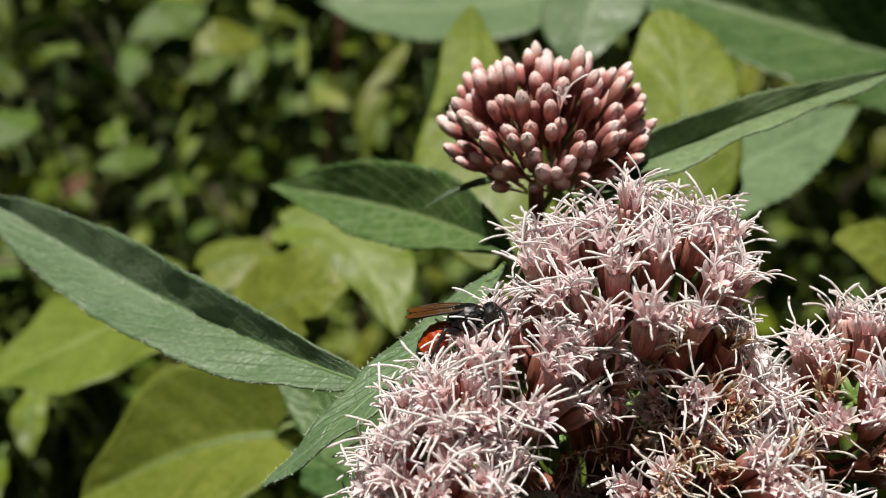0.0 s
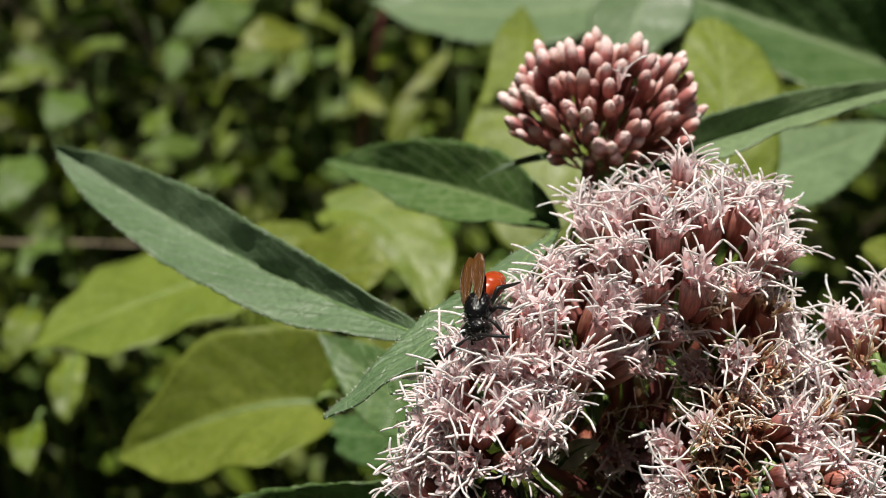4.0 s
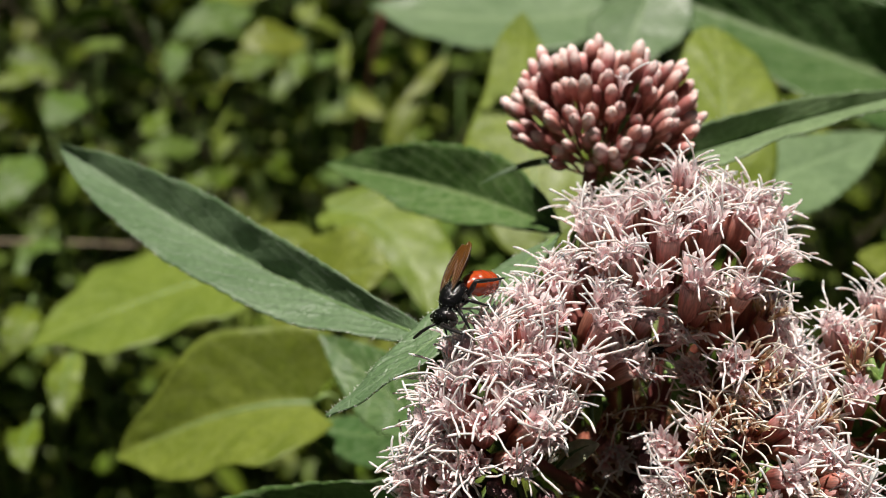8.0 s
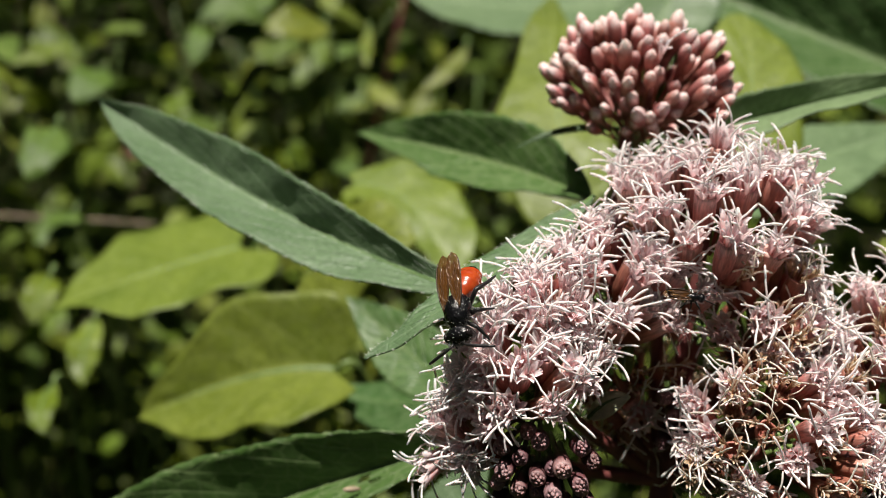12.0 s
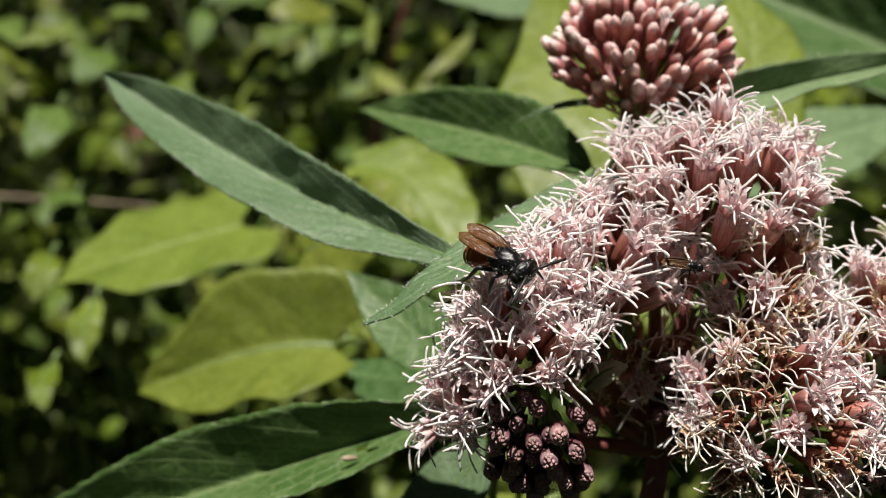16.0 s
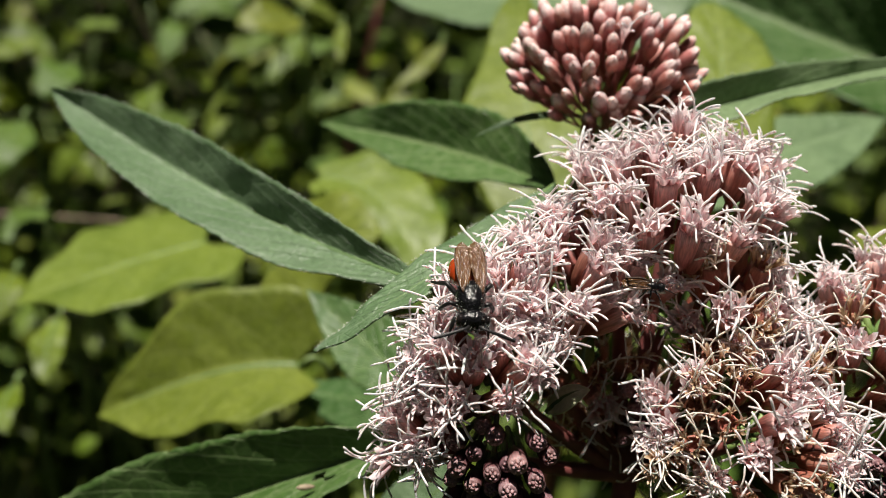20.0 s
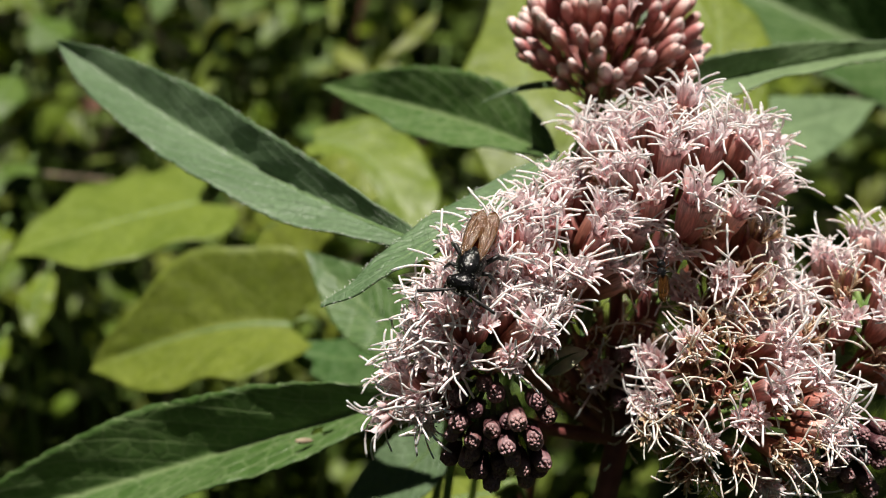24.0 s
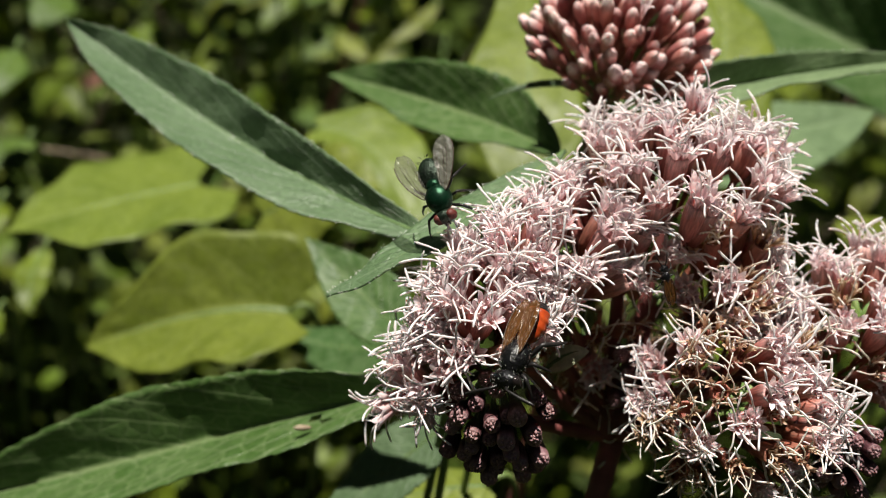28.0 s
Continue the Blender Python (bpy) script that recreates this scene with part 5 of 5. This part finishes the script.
def make_fly():
    fly = thing("greenbottle_fly", (0, 0, 0), "metallic green fly with red eyes and clear spread wings", "fly")
    thorax = blob("thorax", (0, 0, 0), (1.75, 1.5, 1.4), M_FLY, fly, "shining green thorax")
    blob("scutellum", (-1.5, 0, 0.55), (0.7, 0.8, 0.5), M_FLY, fly)
    blob("abdomen", (-3.0, 0, -0.25), (1.9, 1.55, 1.25), M_FLY_GREY, fly, "dark bristly green-grey abdomen", squash=lambda x, y, z: (x, y * (1 + 0.12 * x), z))
    head = blob("head", (2.15, 0, -0.1), (0.75, 1.25, 1.05), M_FLY_GREY, fly)
    for s in (1, -1):
        blob("eye", (2.25, 0.76 * s, 0.05), (0.6, 0.6, 0.88), M_FLY_EYE, head, "brick red eye", seg=16, rings=10)
        wing("wing", (-0.3, 1.1 * s, 0.75), 6.4, 2.5 * s, M_WING_CLEAR, fly, -0.3 * s, -0.08, "clear glassy wing")
        for x, dx in ((0.9, 1.6), (0.0, 0.0), (-0.7, -2.0)):
            limb("leg", [(x, 0.8 * s, -1.0), (x + dx * 0.5, 2.1 * s, -0.4), (x + dx, 3.0 * s, -1.8), (x + dx * 1.3, 3.4 * s, -2.9)], [0.15, 0.15, 0.10, 0.05], M_BEE_LEG, fly)
        limb("antenna", [(2.85, 0.2 * s, 0.1), (3.15, 0.25 * s, -0.25)], [0.1, 0.08], M_BEE_LEG, head, 6)
    bm = bmesh.new()
    rb_ = random.Random(8)
    for _ in range(130):
        a, u = rb_.uniform(0, math.pi), rb_.uniform(-5.0, 1.2)
        n = Vector((rb_.uniform(-0.5, 0.1), math.cos(a), math.sin(a))).normalized()
        r = 1.25 if u > -1.4 else 1.3 * math.sqrt(max(0.05, 1 - ((u + 3.1) / 2.1) ** 2))
        root = Vector((u, n.y * r, n.z * r * 0.85))
        add_tube(bm, [root * MM, (root + n * 0.5) * MM], [0.03 * MM, 0.01 * MM], 4)
    tagged(part("bristles", bm, M_BEE_LEG, fly), kind="stuff")
    return fly


def make_midge():
    wasp = thing("small_sawfly", (0, 0, 0), "small dark bronze insect resting between the cups", "insect")
    blob("thorax", (0, 0, 0), (0.75, 0.5, 0.5), M_BEE, wasp)
    head = blob("head", (1.0, 0, 0), (0.38, 0.5, 0.42), M_BEE, wasp)
    blob("abdomen", (-1.7, 0, -0.05), (1.25, 0.5, 0.45), M_WASP, wasp, "bronze abdomen")
    for s in (1, -1):
        wing("wing", (-0.1, 0.3 * s, 0.4), 3.1, 0.95 * s, M_WING, wasp, 0.1 * s, -0.05, "bronze folded wing")
        limb("antenna", [(1.3, 0.15 * s, 0.1), (1.8, 0.4 * s, 0.2), (2.7, 0.7 * s, 0.1)], [0.06, 0.05, 0.03], M_BEE_LEG, head, 6)
        for x in (0.4, 0.0, -0.4):
            limb("leg", [(x, 0.3 * s, -0.3), (x * 2, 0.9 * s, -0.2), (x * 3, 1.2 * s, -0.9)], [0.09, 0.08, 0.04], M_BEE_LEG, wasp, 6)
    return wasp


bee, bee_abdomen = make_bee()
fly = make_fly()
midge = make_midge()


BEE_ROWS = [
    (0.00, pose(0.00243, 0.10127, 0.99506, -8.8, -16.9, -5.5)),
    (0.60, pose(0.00226, 0.10290, 0.99493, -7.1, -16.1, -7.2)),
    (0.90, pose(0.00427, 0.10326, 0.99548, -12.9, -11.3, -10.0)),
    (1.20, pose(0.00054, 0.09961, 0.99618, 22.1, -10.3, -54.1)),
    (1.50, pose(-0.00006, 0.09780, 0.99779, -4.9, 3.5, -92.2)),
    (1.80, pose(-0.00216, 0.09562, 0.99664, 15.6, 12.0, -95.5)),
    (2.10, pose(-0.00159, 0.09696, 0.99710, 31.1, 11.0, -92.1)),
    (2.40, pose(0.00001, 0.09634, 0.99561, 40.3, 14.9, -75.8)),
    (2.70, pose(-0.00114, 0.09659, 0.99538, 18.7, 6.3, -96.8)),
    (3.00, pose(-0.00200, 0.09710, 0.99540, 22.5, 6.5, -97.2)),
    (3.50, pose(-0.00244, 0.09364, 0.99391, 39.6, 25.6, -91.1)),
    (5.50, pose(-0.00249, 0.09457, 0.99459, 12.5, 16.1, -110.4)),
    (6.00, pose(-0.00355, 0.09587, 0.99327, -2.6, 24.4, -125.5)),
    (6.50, pose(-0.00412, 0.09387, 0.99545, 10.9, 29.2, -123.4)),
    (7.00, pose(-0.00433, 0.09199, 0.99522, -3.8, 24.3, -134.6)),
    (7.50, pose(-0.00430, 0.09211, 0.99625, 22.8, 27.4, -119.2)),
    (8.00, pose(-0.00540, 0.09428, 0.99488, 32.3, 33.3, -116.1)),
    (8.50, pose(-0.00621, 0.09423, 0.99433, 26.3, 31.1, -122.0)),
    (9.00, pose(-0.00669, 0.09386, 0.99217, 26.4, 33.2, -98.1)),
    (9.50, pose(-0.00622, 0.09220, 0.99247, 32.5, 26.7, -77.0)),
    (10.00, pose(-0.00728, 0.09010, 0.99213, 23.8, 28.6, -91.2)),
    (10.50, pose(-0.00868, 0.09113, 0.99136, 8.3, 29.9, -115.0)),
    (11.00, pose(-0.00924, 0.08899, 0.98905, 23.5, 39.9, -107.9)),
    (11.50, pose(-0.00842, 0.08761, 0.98911, 42.2, 33.5, -82.2)),
    (12.00, pose(-0.00855, 0.08703, 0.99004, 42.6, 39.3, -81.0)),
    (12.50, pose(-0.00839, 0.08640, 0.99023, 30.4, 21.6, -70.5)),
    (14.50, pose(-0.00421, 0.08791, 0.99165, 33.6, -3.6, -37.1)),
    (15.00, pose(-0.00340, 0.08734, 0.99151, 22.2, 7.8, -39.1)),
    (15.50, pose(-0.00356, 0.08690, 0.99204, 20.3, 6.5, -43.9)),
    (16.00, pose(-0.00376, 0.08673, 0.99262, 26.1, -0.9, -46.6)),
    (16.50, pose(-0.00355, 0.08682, 0.99257, 32.3, -0.4, -45.4)),
    (17.00, pose(-0.00230, 0.08719, 0.99232, 23.5, 11.1, -37.9)),
    (17.50, pose(-0.00191, 0.08686, 0.99184, 15.2, 13.4, -47.1)),
    (18.00, pose(-0.00363, 0.08647, 0.99202, 3.7, 25.8, -73.1)),
    (18.50, pose(-0.00376, 0.08717, 0.99208, 13.7, 25.1, -65.8)),
    (19.00, pose(-0.00297, 0.08801, 0.99147, 6.8, 25.0, -70.6)),
    (19.50, pose(-0.00270, 0.08764, 0.99172, -16.3, 30.1, -88.4)),
    (20.00, pose(-0.00248, 0.08609, 0.99148, -1.5, 24.3, -80.0)),
    (20.50, pose(-0.00157, 0.08535, 0.99186, 22.0, 21.5, -59.2)),
    (21.00, pose(-0.00215, 0.08575, 0.99116, 6.4, 25.1, -85.1)),
    (21.50, pose(-0.00229, 0.08452, 0.99096, -0.2, 26.3, -94.2)),
    (23.50, pose(-0.00486, 0.08270, 0.99240, -1.6, 25.0, -124.3)),
    (23.80, pose(-0.00385, 0.08497, 0.99180, -5.6, 36.6, -106.8)),
    (24.10, pose(-0.00310, 0.08564, 0.99067, -2.9, 21.8, -105.2)),
    (24.40, pose(-0.00417, 0.08515, 0.98997, -7.8, 29.5, -117.4)),
    (24.70, pose(-0.00106, 0.08383, 0.98828, 29.3, 27.2, -63.8)),
    (25.00, pose(-0.00013, 0.08413, 0.98880, 49.9, 28.4, -28.5)),
    (25.30, pose(-0.00000, 0.08354, 0.98852, 47.8, 23.2, -34.3)),
    (25.60, pose(0.00171, 0.08308, 0.98891, 48.4, 15.1, -38.0)),
    (25.90, pose(0.00235, 0.08143, 0.98937, 49.2, 12.1, -39.0)),
    (26.30, pose(0.00153, 0.08201, 0.99048, 50.4, 13.1, -36.1)),
    (26.70, pose(0.00367, 0.08179, 0.98890, 49.4, 14.8, -37.1)),
    (27.00, pose(0.00403, 0.08125, 0.98718, 57.5, 36.4, -42.2)),
    (27.50, pose(0.00391, 0.08063, 0.98628, 44.5, 29.8, -73.3)),
    (28.00, pose(0.00200, 0.07972, 0.98397, 23.0, 33.6, -110.6)),
]
FLY_ROWS = [
    (0.00, pose(-0.00879, 0.19277, 1.07537, 27.6, 14.8, -29.3)),
    (9.30, pose(-0.00879, 0.19277, 1.07537, 27.6, 14.8, -29.3)),
    (9.70, pose(0.00387, 0.16101, 1.01485, 27.8, 14.6, -29.2)),
    (9.80, pose(0.00882, 0.15871, 1.01076, 35.6, -1.7, -20.5)),
    (10.00, pose(0.01270, 0.15875, 1.01198, 37.4, -6.6, -18.3)),
    (10.20, pose(0.02591, 0.17140, 1.00758, 37.5, -6.8, -18.3)),
    (10.50, pose(0.03696, 0.19709, 1.02788, 45.8, -39.8, -6.6)),
    (10.90, pose(0.00034, 0.16439, 1.06905, -19.0, 44.8, -79.6)),
    (24.60, pose(0.00034, 0.16439, 1.06905, 11.0, 44.8, -79.6)),
    (24.90, pose(0.00600, 0.12725, 1.01843, 10.7, 44.8, -79.7)),
    (25.15, pose(0.00338, 0.12141, 1.01241, -110.8, 15.7, -161.9)),
    (25.40, pose(-0.00200, 0.12073, 1.01063, -109.8, 18.3, -160.7)),
    (25.65, pose(-0.00239, 0.11995, 1.01059, -109.6, 18.8, -160.7)),
    (25.72, pose(-0.01142, 0.11531, 1.00855, -73.5, 30.6, -152.1)),
    (25.80, pose(-0.01731, 0.10511, 1.00240, 23.3, 52.3, -66.3)),
    (25.90, pose(-0.00941, 0.10103, 1.00076, 27.9, 45.4, -61.9)),
    (26.00, pose(-0.00607, 0.09754, 0.99472, -0.9, 33.9, -156.8)),
    (26.20, pose(-0.00745, 0.09670, 0.99372, -0.5, 42.9, -142.7)),
    (26.40, pose(-0.00787, 0.09696, 0.99364, 1.9, 48.3, -116.7)),
    (26.60, pose(-0.00767, 0.09655, 0.99297, 14.0, 47.5, -90.0)),
    (26.80, pose(-0.00740, 0.09648, 0.99279, 29.4, 45.1, -71.8)),
    (27.00, pose(-0.00814, 0.09652, 0.99287, 53.8, 41.5, -56.1)),
    (27.50, pose(-0.00782, 0.09612, 0.99315, 53.8, 41.4, -56.1)),
    (28.00, pose(-0.00794, 0.09618, 0.99265, 56.6, 39.7, -53.2)),
]
MIDGE_ROWS = [
    (0.00, pose(0.01761, 0.10228, 0.98608, 46.9, 0.2, 0.4)),
    (7.60, pose(0.01761, 0.10228, 0.98608, 46.9, 0.2, 0.4)),
    (8.80, pose(0.01594, 0.09190, 0.99234, 46.9, 0.2, 0.4)),
    (21.50, pose(0.01594, 0.09190, 0.99234, 46.9, 0.2, 0.4)),
    (23.40, pose(0.01672, 0.09205, 0.99111, 53.9, -46.6, 26.5)),
    (24.30, pose(0.01750, 0.09221, 0.98988, -47.5, -62.8, 153.1)),
    (28.00, pose(0.01750, 0.09221, 0.98988, -47.5, -62.8, 153.1)),
]
ABDOMEN_ROWS = [
    (0.00, pose(-0.00155, 0, -0.00015, 0, -30.0, 0)),
    (0.60, pose(-0.00155, 0, -0.00015, 0, -30.0, 0)),
    (0.90, pose(-0.00155, 0, -0.00015, 0, -36.0, 0)),
    (1.20, pose(-0.00155, 0, -0.00015, 0, -25.0, 0)),
    (1.50, pose(-0.00155, 0, -0.00015, 0, -20.0, 0)),
    (1.80, pose(-0.00155, 0, -0.00015, 0, -30.0, 0)),
    (2.10, pose(-0.00155, 0, -0.00015, 0, -30.0, 0)),
    (2.40, pose(-0.00155, 0, -0.00015, 0, -25.0, 0)),
    (2.70, pose(-0.00155, 0, -0.00015, 0, -25.0, 0)),
    (3.00, pose(-0.00155, 0, -0.00015, 0, -25.0, 0)),
    (3.50, pose(-0.00155, 0, -0.00015, 0, -25.0, 0)),
    (5.50, pose(-0.00155, 0, -0.00015, 0, -25.0, 0)),
    (6.00, pose(-0.00155, 0, -0.00015, 0, -25.0, 0)),
    (6.50, pose(-0.00155, 0, -0.00015, 0, -30.0, 0)),
    (7.00, pose(-0.00155, 0, -0.00015, 0, -28.0, 0)),
    (7.50, pose(-0.00155, 0, -0.00015, 0, -38.0, 0)),
    (8.00, pose(-0.00155, 0, -0.00015, 0, -42.0, 0)),
    (8.50, pose(-0.00155, 0, -0.00015, 0, -42.0, 0)),
    (9.00, pose(-0.00155, 0, -0.00015, 0, -22.0, 0)),
    (9.50, pose(-0.00155, 0, -0.00015, 0, -28.0, 0)),
    (10.00, pose(-0.00155, 0, -0.00015, 0, -18.0, 0)),
    (10.50, pose(-0.00155, 0, -0.00015, 0, -16.0, 0)),
    (11.00, pose(-0.00155, 0, -0.00015, 0, -18.0, 0)),
    (11.50, pose(-0.00155, 0, -0.00015, 0, -30.0, 0)),
    (12.00, pose(-0.00155, 0, -0.00015, 0, -30.0, 0)),
    (12.50, pose(-0.00155, 0, -0.00015, 0, -25.0, 0)),
    (14.50, pose(-0.00155, 0, -0.00015, 0, -14.0, 0)),
    (15.00, pose(-0.00155, 0, -0.00015, 0, -24.0, 0)),
    (15.50, pose(-0.00155, 0, -0.00015, 0, -22.0, 0)),
    (16.00, pose(-0.00155, 0, -0.00015, 0, -16.0, 0)),
    (16.50, pose(-0.00155, 0, -0.00015, 0, -14.0, 0)),
    (17.00, pose(-0.00155, 0, -0.00015, 0, -22.0, 0)),
    (17.50, pose(-0.00155, 0, -0.00015, 0, -22.0, 0)),
    (18.00, pose(-0.00155, 0, -0.00015, 0, -14.0, 0)),
    (18.50, pose(-0.00155, 0, -0.00015, 0, -14.0, 0)),
    (19.00, pose(-0.00155, 0, -0.00015, 0, -14.0, 0)),
    (19.50, pose(-0.00155, 0, -0.00015, 0, -16.0, 0)),
    (20.00, pose(-0.00155, 0, -0.00015, 0, -14.0, 0)),
    (20.50, pose(-0.00155, 0, -0.00015, 0, -14.0, 0)),
    (21.00, pose(-0.00155, 0, -0.00015, 0, -8.0, 0)),
    (21.50, pose(-0.00155, 0, -0.00015, 0, -8.0, 0)),
    (23.50, pose(-0.00155, 0, -0.00015, 0, -10.0, 0)),
    (23.80, pose(-0.00155, 0, -0.00015, 0, -8.0, 0)),
    (24.10, pose(-0.00155, 0, -0.00015, 0, -8.0, 0)),
    (24.40, pose(-0.00155, 0, -0.00015, 0, -8.0, 0)),
    (24.70, pose(-0.00155, 0, -0.00015, 0, -8.0, 0)),
    (25.00, pose(-0.00155, 0, -0.00015, 0, -6.0, 0)),
    (25.30, pose(-0.00155, 0, -0.00015, 0, -6.0, 0)),
    (25.60, pose(-0.00155, 0, -0.00015, 0, -6.0, 0)),
    (25.90, pose(-0.00155, 0, -0.00015, 0, -6.0, 0)),
    (26.30, pose(-0.00155, 0, -0.00015, 0, -6.0, 0)),
    (26.70, pose(-0.00155, 0, -0.00015, 0, -6.0, 0)),
    (27.00, pose(-0.00155, 0, -0.00015, 0, -6.0, 0)),
    (27.50, pose(-0.00155, 0, -0.00015, 0, -2.0, 0)),
    (28.00, pose(-0.00155, 0, -0.00015, 0, 4.0, 0)),
]


def motions():
    walk(bee, BEE_ROWS)
    walk(bee_abdomen, ABDOMEN_ROWS)
    walk(fly, FLY_ROWS)
    walk(midge, MIDGE_ROWS)


motions()
